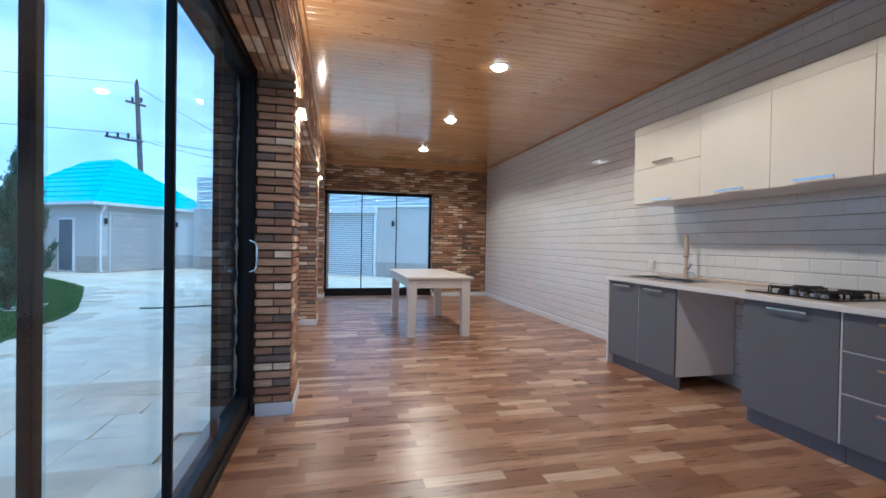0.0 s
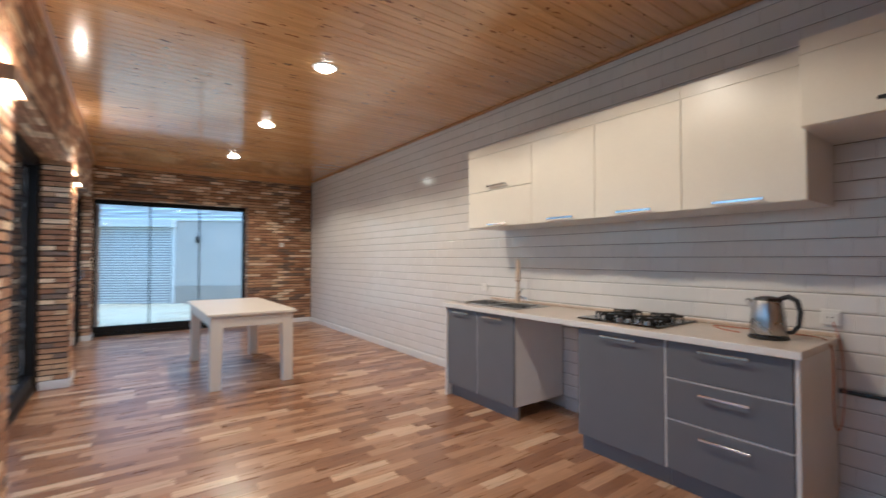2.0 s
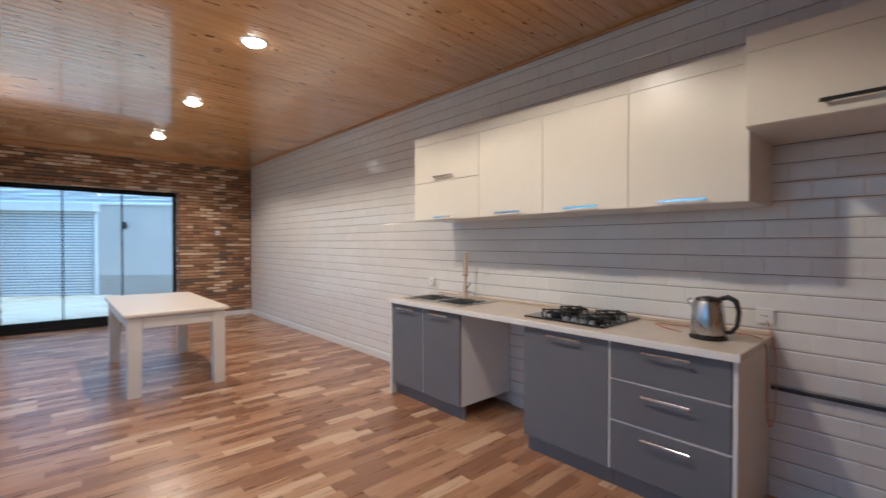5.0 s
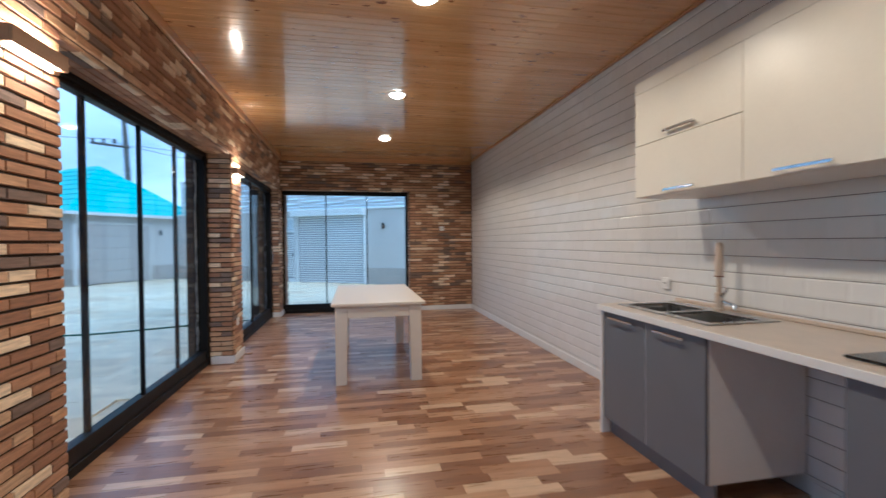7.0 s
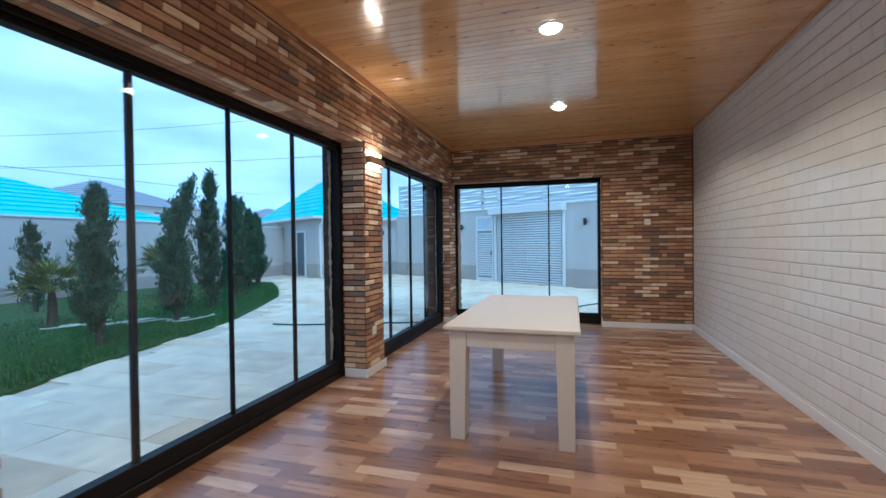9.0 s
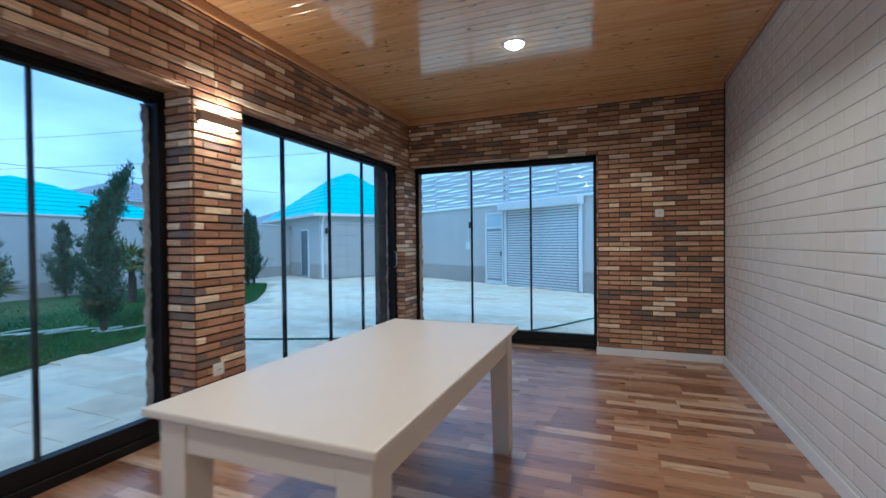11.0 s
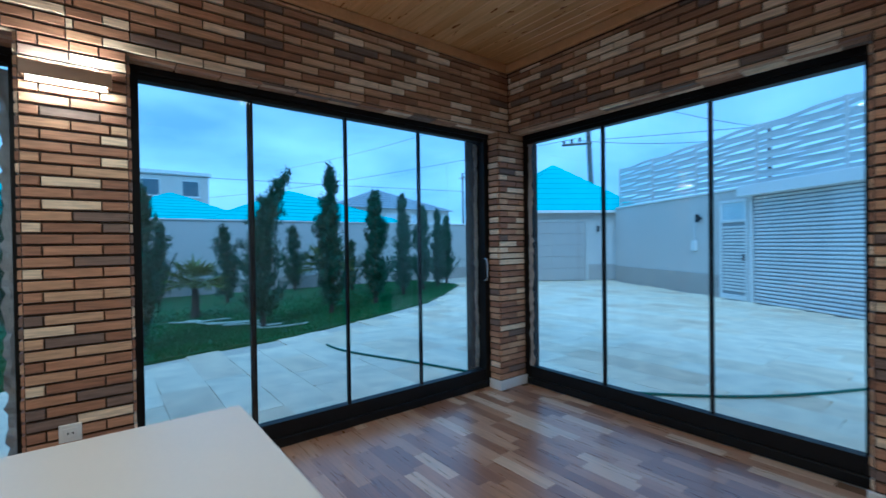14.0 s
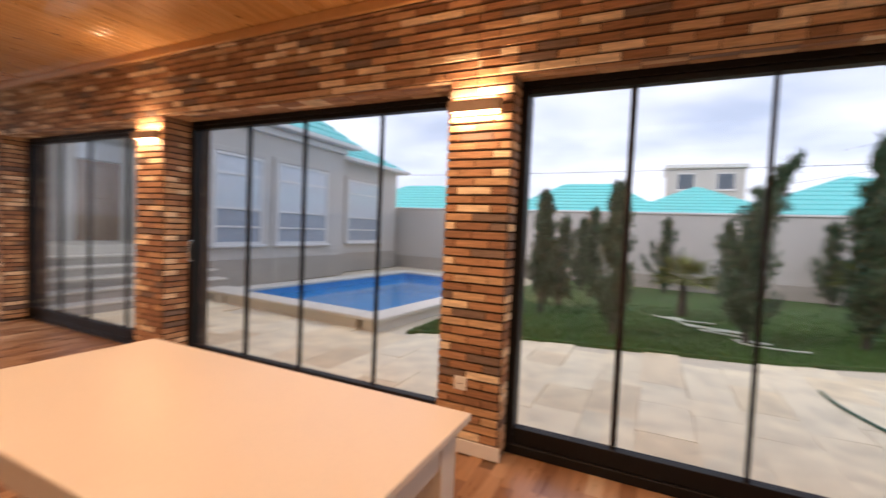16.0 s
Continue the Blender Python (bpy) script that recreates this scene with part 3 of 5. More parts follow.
def hob():
    h = thing("gas_hob", (3.42, 2.75, 0.87), "black glass gas hob with four burners and iron grates", "hob")
    part("plate", block(-0.235, 0.255, -0.29, 0.29, 0.001, 0.012, 0.005, 2), M_HOB, h)
    for x, y, r in ((-0.09, -0.15, 0.045), (0.13, -0.15, 0.035), (-0.09, 0.13, 0.035), (0.13, 0.13, 0.055)):
        b = part("burner", lathe(bmesh.new(), [(r, 0.012), (r, 0.02), (r * 0.8, 0.022), (r * 0.8, 0.03), (r * 0.5, 0.034)], (x, y, 0)), M_IRON, h)
        part("cap", lathe(bmesh.new(), [(r * 0.62, 0.034), (r * 0.6, 0.04)], (x, y, 0)), M_PLASTIC, b)
        bm = bmesh.new()
        for k in range(4):
            a = k * math.pi / 2
            c, s = math.cos(a), math.sin(a)
            tube(bm, [(x + c * 0.03, y + s * 0.03, 0.044), (x + c * 0.105, y + s * 0.105, 0.044), (x + c * 0.108, y + s * 0.108, 0.012)], 0.006, 6)
        for k in range(4):
            a, a2 = k * math.pi / 2, (k + 1) * math.pi / 2
            tube(bm, [(x + math.cos(a) * 0.105, y + math.sin(a) * 0.105, 0.041), (x + math.cos(a2) * 0.105, y + math.sin(a2) * 0.105, 0.041)], 0.005, 6)
        part("grate", bm, M_IRON, h, "cast iron grate")
    for k in range(4):
        part("knob", lathe(bmesh.new(), [(0.019, 0.012), (0.018, 0.03), (0.014, 0.034)], (-0.205, -0.2 + 0.06 * k, 0)), M_STEEL, h, "steel knob")


hob()


def kettle():
    k = thing("electric_kettle", (3.37, 1.97, 0.87), "stainless steel electric kettle with a black handle", "kettle")
    part("power_base", lathe(bmesh.new(), [(0.088, 0.001), (0.09, 0.012), (0.08, 0.02)], (0, 0, 0), 28), M_PLASTIC, k)
    part("jug", lathe(bmesh.new(), [(0.08, 0.021), (0.084, 0.03), (0.078, 0.12), (0.066, 0.19), (0.062, 0.2)], (0, 0, 0), 32), M_STEEL, k, smooth=True)
    part("lid", lathe(bmesh.new(), [(0.063, 0.2), (0.058, 0.212), (0.03, 0.22), (0.008, 0.223)], (0, 0, 0), 28), M_PLASTIC, k, "black lid")
    bm = bmesh.new()
    tube(bm, [(0, -0.05, 0.21), (0, -0.09, 0.225), (0, -0.125, 0.205), (0, -0.138, 0.15), (0, -0.13, 0.08), (0, -0.105, 0.045), (0, -0.078, 0.04)], [0.012, 0.014, 0.014, 0.012, 0.011, 0.011, 0.01])
    part("handle", bm, M_PLASTIC, k, "black loop handle", True)
    bm = bmesh.new()
    tube(bm, [(0, 0.055, 0.15), (0, 0.082, 0.185), (0, 0.095, 0.2)], [0.024, 0.016, 0.010], 10)
    part("spout", bm, M_STEEL, k, smooth=True)


kettle()


def cord(name, pts, r, mat, label, category, kind=""):
    c = bpy.data.curves.new(name, "CURVE")
    c.dimensions, c.bevel_depth, c.bevel_resolution, c.resolution_u = "3D", r, 2, 6
    s = c.splines.new("NURBS")
    s.points.add(len(pts) - 1)
    for p, q in zip(s.points, pts):
        p.co = (*q, 1)
    s.use_endpoint_u, s.order_u = True, 4
    c.materials.append(mat)
    return tagged(new(name, c), label, category, kind=kind)


cord("kettle_cord", [(3.42, 2.12, 0.876), (3.45, 2.2, 0.874), (3.55, 2.32, 0.874), (3.62, 2.34, 0.874), (3.6, 2.2, 0.875), (3.62, 2.0, 0.875), (3.6, 1.86, 0.876), (3.55, 1.77, 0.88), (3.5, 1.74, 0.84),
                     (3.48, 1.735, 0.70), (3.47, 1.735, 0.5), (3.5, 1.73, 0.42), (3.56, 1.72, 0.44), (3.62, 1.72, 0.6), (3.68, 1.74, 0.85), (3.69, 1.78, 0.95)], 0.0032, M_CORD, "orange power cord looped over the worktop's end", "cord")


def upper_unit(y0, y1, z0, z1, front, fronts, label, strip):
    u = thing("wall_cabinet", (BACK - 0.2, (y0 + y1) / 2, z0), label, "kitchen cabinet", "cabinets hung on the tiled wall")
    off = Vector(u.location)
    def put(name, bm, mat, parent=u, lab=""):
        for v in bm.verts:
            v.co -= off
        return part(name, bm, mat, parent, lab)
    put("body", block(front + 0.019, BACK, y0 + 0.0005, y1 - 0.0005, z0, z1, 0.001), M_BOARD, lab="white board carcass")
    put("top_strip", block(front + 0.002, front + 0.0185, y0 + 0.0005, y1 - 0.0005, strip + 0.002, z1), M_CREAM, lab="cream filler strip")
    for kind, a, b, c, d, ha, hb, hz, mat in fronts:
        f = put(kind, block(front, front + 0.018, a + 0.0015, b - 0.0015, c, d, 0.002), M_CREAM, lab="cream laminate front")
        bm = bmesh.new()
        box(bm, front - 0.030, front - 0.022, ha, hb, hz - 0.008, hz + 0.008, 0.002)
        for y in (ha + 0.02, hb - 0.02):
            box(bm, front - 0.024, front + 0.001, y - 0.006, y + 0.006, hz - 0.005, hz + 0.005, 0.001)
        put("handle", bm, mat, f, "chrome bar handle" if mat is M_CHROME else "dark bar handle")
    return u


UF = 3.25
upper_unit(3.52, 4.32, 1.57, 2.30, UF, [("flap", 3.52, 4.32, 1.572, 1.895, 3.80, 4.03, 1.592, M_CHROME), ("flap", 3.52, 4.32, 1.899, 2.226, 3.80, 4.03, 1.935, M_STEEL)], "cream wall cabinet with two lift-up flaps", 2.226)
for a, b in ((2.935, 3.52), (2.35, 2.935), (1.765, 2.35)):
    m = (a + b) / 2
    upper_unit(a, b, 1.57, 2.30, UF, [("door", a, b, 1.572, 2.226, m - 0.12, m + 0.12, 1.595, M_CHROME)], "cream wall cabinet with one plain door", 2.226)
upper_unit(1.003, 1.763, 1.90, 2.31, 3.15, [("flap", 1.003, 1.763, 1.902, 2.236, 1.25, 1.50, 1.955, M_PLASTIC)], "deep cream cabinet hung above the fridge gap", 2.236)


def socket(name, m, label, holes=2, mat=None):
    s = thing(name, (0, 0, 0), label, "socket" if holes else "switch")
    s.matrix_world = m
    part("plate", block(-0.042, 0.042, 0.0, 0.009, -0.042, 0.042, 0.004, 2), mat or M_SOCKET, s)
    if holes:
        part("insert", block(-0.028, 0.028, 0.0092, 0.0125, -0.024, 0.024, 0.002), mat or M_SOCKET, s)
        for x in (-0.009, 0.009):
            part("hole", lathe(bmesh.new(), [(0.004, 0.0), (0.004, 0.001)], (0, 0, 0), 10), M_PLASTIC, s).matrix_local = pose(x, 0.0126, 0, -90, 0, 0)
    return s


socket("wall_socket", pose(3.11, N_IN - 0.010, 1.56, 0, 0, 180), "white wall socket on the brick end wall")
socket("wall_socket", pose(E_IN - 0.010, 4.60, 0.985, 0, 0, 90), "white wall socket on the tiles by the sink")
socket("wall_socket", pose(E_IN - 0.010, 1.79, 0.975, 0, 0, 90), "white wall socket on the tiles above the worktop")
socket("wall_socket", pose(W_IN + 0.014, 7.055, 0.43, 0, 0, -90), "beige wall socket low on the brick pier")
sw = thing("light_switch", (2.27, 1.0, 1.42), "tall black light switch on the brick partition", "switch")
part("plate", block(-0.042, 0.042, 0.0, 0.010, -0.085, 0.085, 0.003, 2), M_PLASTIC, sw)
for z in (-0.042, 0.042):
    part("rocker", block(-0.03, 0.03, 0.0102, 0.014, z - 0.034, z + 0.034, 0.002), M_PLASTIC, sw)

pipe = thing("pipe_run", (E_IN - 0.02, 1.4, 0.59), "thin black pipe along the tiles with a small tap", "pipe")
part("pipe", tube(bmesh.new(), [(0, 0.36, 0.0), (0, -0.33, 0.0)], 0.011), M_PLASTIC, pipe)
part("tap", tube(bmesh.new(), [(-0.0, -0.33, 0), (-0.02, -0.36, 0), (-0.05, -0.36, -0.01)], 0.009), M_CHROME, pipe, "chrome tap")
structure("corner_trim", block(E_IN - 0.03, E_IN - 0.009, 1.001, 1.018, 0.0, CEIL - 0.08), M_PLASTIC, "black trim strip where tiles meet the partition", "trim")

# ---- lamps


def downlight(y):
    d = thing("ceiling_downlight", (1.92, y, CEIL), "round white recessed ceiling downlight, lit", "ceiling light", "row of ceiling downlights")
    part("ring", lathe(bmesh.new(), [(0.072, 0.0), (0.098, 0.0), (0.094, -0.006), (0.078, -0.008), (0.072, -0.004)], (0, 0, 0), 32), M_WHITE, d)
    part("lens", lathe(bmesh.new(), [(0.071, -0.003), (0.064, -0.02), (0.036, -0.034), (0.004, -0.038)], (0, 0, 0), 28), M_LENS, d, "glowing warm lens")
    la = bpy.data.lights.new("downlight", "SPOT")
    la.energy, la.color, la.spot_size, la.spot_blend, la.shadow_soft_size = DOWNLIGHT_WATTS * 4, LAMP_COLOUR, radians(148), 0.25, 0.05
    new("downlight_lamp", la).matrix_world = look((1.92, y, CEIL - 0.06), (1.92, y + 0.001, 0))


for y in (2.68, 4.55, 6.42, 8.38):
    downlight(y)


def sconce(y):
    s = thing("wall_sconce", (W_IN + 0.012, y, 2.10), "bronze up-and-down wall light on the brick pier, lit", "wall light", "wall lights on the piers")
    part("back_plate", block(0.0, 0.012, -0.15, 0.15, -0.05, 0.05, 0.002), M_SCONCE, s)
    part("cover", block(0.05, 0.062, -0.165, 0.165, -0.033, 0.033, 0.004, 2), M_SCONCE, s, "bronze front cover")
    for a in (-0.165, 0.153):
        part("side", block(0.012, 0.05, a, a + 0.012, -0.033, 0.033, 0.002), M_SCONCE, s)
    for sgn in (-1, 1):
        part("led_strip", block(0.016, 0.046, -0.145, 0.145, sgn * 0.022 - 0.008, sgn * 0.022 + 0.008, 0.003), M_STRIPLIGHT, s, "glowing warm strip")
        la = bpy.data.lights.new("sconce_light", "AREA")
        la.shape, la.size, la.size_y, la.energy, la.color = "RECTANGLE", 0.28, 0.02, SCONCE_WATTS, LAMP_COLOUR
        lo = new("sconce_lamp", la)
        lo.matrix_world = pose(W_IN + 0.043, y, 2.10 + sgn * 0.034, 0 if sgn < 0 else 180, 0, 90)


sconce(3.88)
sconce(7.075)


# ---- courtyard and distance
def ground_sheet():
    bm = bmesh.new()
    # one sheet with a basin left out for the pool
    xs = [-900, -8.75, -2.95, 900]
    ys = [-900, 1.05, 4.55, 900]
    grid = [[bm.verts.new((x, y, GROUND - 0.02)) for y in ys] for x in xs]
    for i in range(3):
        for j in range(3):
            if (i, j) != (1, 1):
                bm.faces.new((grid[i][j], grid[i + 1][j], grid[i + 1][j + 1], grid[i][j + 1]))
    structure("ground", bm, M_EARTH, "pale stone paved courtyard ground", "ground")


ground_sheet()

LAWN_EDGE = [(-2.8, 4.95), (-3.2, 5.8), (-3.52, 6.95), (-3.82, 8.4), (-4.05, 9.6), (-4.85, 11.4), (-5.85, 13.5), (-7.1, 15.1), (-8.7, 16.9)]


def edge_x(y):
    for (xa, ya), (xb, yb) in zip(LAWN_EDGE, LAWN_EDGE[1:]):
        if ya <= y <= yb:
            return xa + (xb - xa) * (y - ya) / (yb - ya)
    return LAWN_EDGE[0][0] if y < LAWN_EDGE[0][1] else LAWN_EDGE[-1][0]


def wall_x(y):
    return -11.95 + 0.03 * (y - 2.4)


def lawn():
    bm = bmesh.new()
    top = [bm.verts.new((x, y, GROUND + 0.03)) for x, y in LAWN_EDGE]
    low = [bm.verts.new((x, y, GROUND - 0.03)) for x, y in LAWN_EDGE]
    back = [bm.verts.new((wall_x(y), y, GROUND + 0.03)) for x, y in LAWN_EDGE]
    for i in range(len(LAWN_EDGE) - 1):
        bm.faces.new((top[i], top[i + 1], back[i + 1], back[i]))
        bm.faces.new((low[i], low[i + 1], top[i + 1], top[i]))
    structure("lawn", bm, M_GRASS, "dark green lawn beside the paving", "lawn")
    rng = random.Random(3)
    vs, fs = [], []
    for _ in range(42000):
        y = rng.uniform(5.0, 16.8)
        x = edge_x(y) - abs(rng.gauss(0, 0.42)) * 4.5 + rng.uniform(-0.02, 0.03)
        if x < wall_x(y) + 0.2:
            continue
        a, h, w = rng.uniform(0, 6.28), rng.uniform(0.03, 0.07), rng.uniform(0.006, 0.012)
        k = len(vs)
        lx, ly = rng.uniform(-0.03, 0.03), rng.uniform(-0.03, 0.03)
        vs += [(x - w * math.cos(a), y - w * math.sin(a), GROUND + 0.028), (x + w * math.cos(a), y + w * math.sin(a), GROUND + 0.028), (x + lx, y + ly, GROUND + 0.03 + h)]
        fs.append((k, k + 1, k + 2))
    tagged(new("grass", soup("grass", vs, fs, M_BLADE)), "short green lawn grass", "grass", kind="stuff")


lawn()


def conifer(h, r, seed, sparse=1.0, lean=0.0):
    """A slender cypress: tapered trunk, rising limbs and many small leaf sprays."""
    rng = random.Random(seed)
    t = thing("cypress_tree", (0, 0, 0), "slender dark green cypress tree on the lawn", "tree", "cypress trees along the lawn")
    bm = bmesh.new()
    tube(bm, [(0, 0, -0.03), (lean * 0.01, 0, h * 0.3), (lean * 0.24, 0, h * 0.7), (lean * 0.52, 0, h * 0.85), (lean, 0, h * 0.97)], [0.045, 0.035, 0.018, 0.012, 0.006], 8)
    limbs = []
    for i in range(int(66 * sparse) + 8):
        z = h * (0.06 + 0.86 * rng.random())
        a = rng.uniform(0, 6.283)
        k = z / h
        rad = r * (0.35 + 0.65 * min(1, k / 0.14)) * (1 - k) ** 0.85 * rng.choice((0.55, 0.75, 0.95, 1.2, 1.6)) * rng.uniform(0.85, 1.15)
        bend = lean * k ** 4
        p0 = (bend, 0, z)
        p1 = (bend + rad * 0.6 * math.cos(a), rad * 0.6 * math.sin(a), z + rad * 0.5)
        p2 = (bend + rad * math.cos(a), rad * math.sin(a), z + rad * 1.15)
        tube(bm, [p0, p1, p2], [0.007, 0.004, 0.002], 4)
        limbs.append((p0, p1, p2))
    part("trunk", bm, M_BARK, t, "brown trunk with thin limbs")
    vs, fs = [], []
    def spray(x, y, z, out, size):
        d = Vector((out[0] * 0.6 + rng.gauss(0, 0.35), out[1] * 0.6 + rng.gauss(0, 0.35), 0.8 + rng.gauss(0, 0.3))).normalized()
        s = d.orthogonal().normalized()
        s.rotate(Matrix.Rotation(rng.uniform(0, 6.28), 3, d))
        for _ in range(3):
            off = Vector((rng.gauss(0, 0.02), rng.gauss(0, 0.02), rng.gauss(0, 0.025)))
            p = Vector((x, y, z)) + off
            e = d * size * rng.uniform(0.7, 1.3) + Vector((rng.gauss(0, 0.012), rng.gauss(0, 0.012), 0))
            w = s * size * 0.16
            k = len(vs)
            vs.extend([tuple(p - w), tuple(p + w), tuple(p + e)])
            fs.append((k, k + 1, k + 2))
    for p0, p1, p2 in limbs:
        for _ in range(int(34 * sparse) + 8):
            u = rng.random() ** 0.7
            a, b = (Vector(p0).lerp(Vector(p1), u * 2), None) if u < 0.5 else (Vector(p1).lerp(Vector(p2), u * 2 - 1), None)
            q = a + Vector((rng.gauss(0, 0.03), rng.gauss(0, 0.03), rng.gauss(0, 0.04)))
            spray(q.x, q.y, q.z, (p2[0] - p0[0], p2[1] - p0[1]), rng.uniform(0.045, 0.085))
    for _ in range(int(300 * sparse)):
        z = h * (0.05 + 0.93 * rng.random() ** 0.9)
        k = z / h
        rad = r * (0.4 + 0.6 * min(1, k / 0.14)) * (1 - k) ** 1.0 * rng.uniform(0.15, 0.95)
        a = rng.uniform(0, 6.283)
        spray(lean * k ** 4 + rad * math.cos(a), rad * math.sin(a), z, (math.cos(a) * 0.5, math.sin(a) * 0.5), rng.uniform(0.05, 0.1))
    ob = new("crown", soup("crown", vs, fs, M_LEAF))
    ob.parent = t
    tagged(ob, label="dense dark green foliage with gaps")
    return t


kinds = [(conifer(2.7, 0.30, 11, 1.2), 2.7), (conifer(2.55, 0.37, 12, 1.0, 0.5), 2.55), (conifer(2.2, 0.30, 13, 1.2), 2.2), (conifer(2.0, 0.40, 14, 0.8, 0.1), 2.0)]
TREES = [(-5.65, 10.92, 0, 3.1, 20), (-4.9, 9.35, 1, 2.78, 95), (-4.35, 7.6, 2, 2.3, 70), (-6.3, 12.32, 2, 2.7, 200), (-7.3, 13.75, 0, 2.85, 120), (-8.05, 14.95, 2, 2.6, 10),
         (-8.6, 15.95, 0, 2.6, 250), (-8.5, 6.75, 3, 2.2, 40), (-9.5, 13.3, 3, 1.6, 160), (-11.0, 12.05, 3, 2.1, 300), (-11.2, 2.7, 2, 1.9, 220), (-5.5, 6.25, 2, 2.3, 330), (-6.5, 6.4, 3, 1.9, 90),
         (-9.6, 6.4, 3, 2.0, 190), (-10.8, 8.4, 3, 2.1, 20), (-9.2, 16.8, 2, 2.4, 140), (-9.2, 9.7, 3, 2.0, 250)]
used = set()
for x, y, k, h, a in TREES:
    src, h0 = kinds[k]
    t = src if k not in used else copy_thing(src, Matrix())
    used.add(k)
    t.matrix_world = pose(x, y, GROUND + 0.03, 0, 0, a)
    t.scale = (h / h0,) * 3

def palm(x, y):
    rng = random.Random(8)
    p = thing("garden_palm", (x, y, GROUND + 0.03), "small fan palm with yellow-green fronds on the lawn", "palm")
    part("trunk", tube(bmesh.new(), [(0, 0, -0.02), (0.01, 0, 0.2), (0, 0.01, 0.45), (0, 0, 0.6)], [0.09, 0.075, 0.07, 0.05], 10), M_BARK, p, "stubby fibrous trunk")
    for i in range(24):
        a, el = i * 2.4 + rng.uniform(-0.2, 0.2), rng.uniform(0.15, 1.35)
        d = Vector((math.cos(a) * math.cos(el), math.sin(a) * math.cos(el), math.sin(el)))
        base = Vector((0, 0, 0.58))
        hub = base + d * rng.uniform(0.28, 0.4)
        bm = bmesh.new()
        tube(bm, [base, hub], [0.010, 0.006], 5)
        side = d.cross(Vector((0, 0, 1))).normalized()
        for k in range(13):
            b = (k - 6) / 6 * 1.25
            dd = (d * math.cos(b) + side * math.sin(b)).normalized()
            ln = 0.46 * (1 - 0.25 * abs(k - 6) / 6)
            tip = hub + dd * ln + Vector((0, 0, -0.10 * ln / 0.3 * rng.uniform(0.5, 1.6)))
            w = dd.cross(Vector((0, 0, 1))).normalized() * 0.02
            m = hub.lerp(tip, 0.5) + Vector((0, 0, 0.015))
            v = [bm.verts.new(q) for q in (hub, m + w, tip, m - w)]
            bm.faces.new(v)
        part("frond", bm, M_PALM, p)
    return p


palm(-7.0, 8.65)
big = palm(-8.2, 11.95)
big.scale = (1.25,) * 3

# ---- perimeter walls


def wall_between(name, a, b, top, base_top, label, thick=0.25):
    """A rendered wall with a darker stone base and a coping, from a to b, its visible face on the line."""
    d = Vector((b[0] - a[0], b[1] - a[1]))
    rz = math.degrees(math.atan2(d.y, d.x))
    w = thing(name, (a[0], a[1], GROUND - 0.1), label, "garden wall", rz=rz)
    w["kind"] = "structure"
    ln = d.length
    z = 0.1 - GROUND
    part("panel", block(0, ln, 0, thick, 0, top + z - 0.06), M_RENDER, w, "cream rendered panel")
    part("stone_base", block(0, ln, -0.03, -0.001, 0, base_top + z, 0.004), M_STONE_BASE, w, "grey stone base course")
    part("coping", block(-0.02, ln + 0.02, -0.04, thick + 0.04, top + z - 0.059, top + z, 0.01), M_GUTTER, w, "pale coping")
    return w


wall_between("garden_wall", (wall_x(-8), -8), (wall_x(22.5), 22.5), 2.15, 0.30, "long cream rendered garden wall with a grey base")
CX, CY = -5.75, 22.05
DX, DY = math.cos(radians(-31)), math.sin(radians(-31))
north_wall = wall_between("yard_wall", (CX - 0.1 * DX, CY - 0.1 * DY), (CX + 17 * DX, CY + 17 * DY), 2.55, 0.42, "cream rendered yard wall with a grey base and a gate")


def yard_thing(name, s, z, label, category):
    """A thing on the yard wall, s metres along it; local -y looks out of the wall."""
    return thing(name, (CX + s * DX, CY + s * DY, z), label, category, rz=-31)


def shutter():
    s = yard_thing("roller_shutter", 6.05, GROUND, "wide white roller shutter door in the yard wall", "shutter")
    W, H = 2.75, 2.42
    part("curtain_backing", block(0, W, -0.052, -0.036, 0, H), M_LEAF_PANEL, s)
    for i in range(30):
        part("slat", block(0.05, W - 0.05, -0.078, -0.0525, 0.012 + i * H / 30, (i + 0.74) * H / 30, 0.008), M_SHUTTER, s)
    for x in (-0.09, W):
        part("guide_rail", block(x, x + 0.09, -0.10, -0.034, 0, H, 0.004), M_GUTTER, s)
    part("shutter_box", block(-0.14, W + 0.14, -0.36, -0.034, H, H + 0.24, 0.01), M_GUTTER, s, "white shutter box")


shutter()


def service_door():
    d = yard_thing("service_door", 5.05, GROUND, "white metal service door with a louvred panel", "door")
    W, H = 0.86, 2.4
    for a, b, c, e in ((0, 0.07, 0, H), (W - 0.07, W, 0, H), (0.07, W - 0.07, H - 0.07, H), (0.07, W - 0.07, 1.86, 1.93), (0.07, W - 0.07, 0.0, 0.12)):
        part("frame", block(a, b, -0.09, -0.034, c, e, 0.004), M_GUTTER, d)
    part("leaf", block(0.07, W - 0.07, -0.055, -0.036, 0.12, 1.86), M_LEAF_PANEL, d, "grey louvre backing")
    part("transom", block(0.07, W - 0.07, -0.055, -0.036, 1.93, H - 0.07), M_BLIND, d, "pale glazed transom")
    for i in range(20):
        part("louvre", block(0.10, W - 0.10, -0.075, -0.0555, 0.2 + i * 0.08, 0.248 + i * 0.08, 0.006), M_GUTTER, d)
    part("handle", block(W - 0.11, W - 0.085, -0.12, -0.067, 0.95, 1.10, 0.004), M_PLASTIC, d)


service_door()


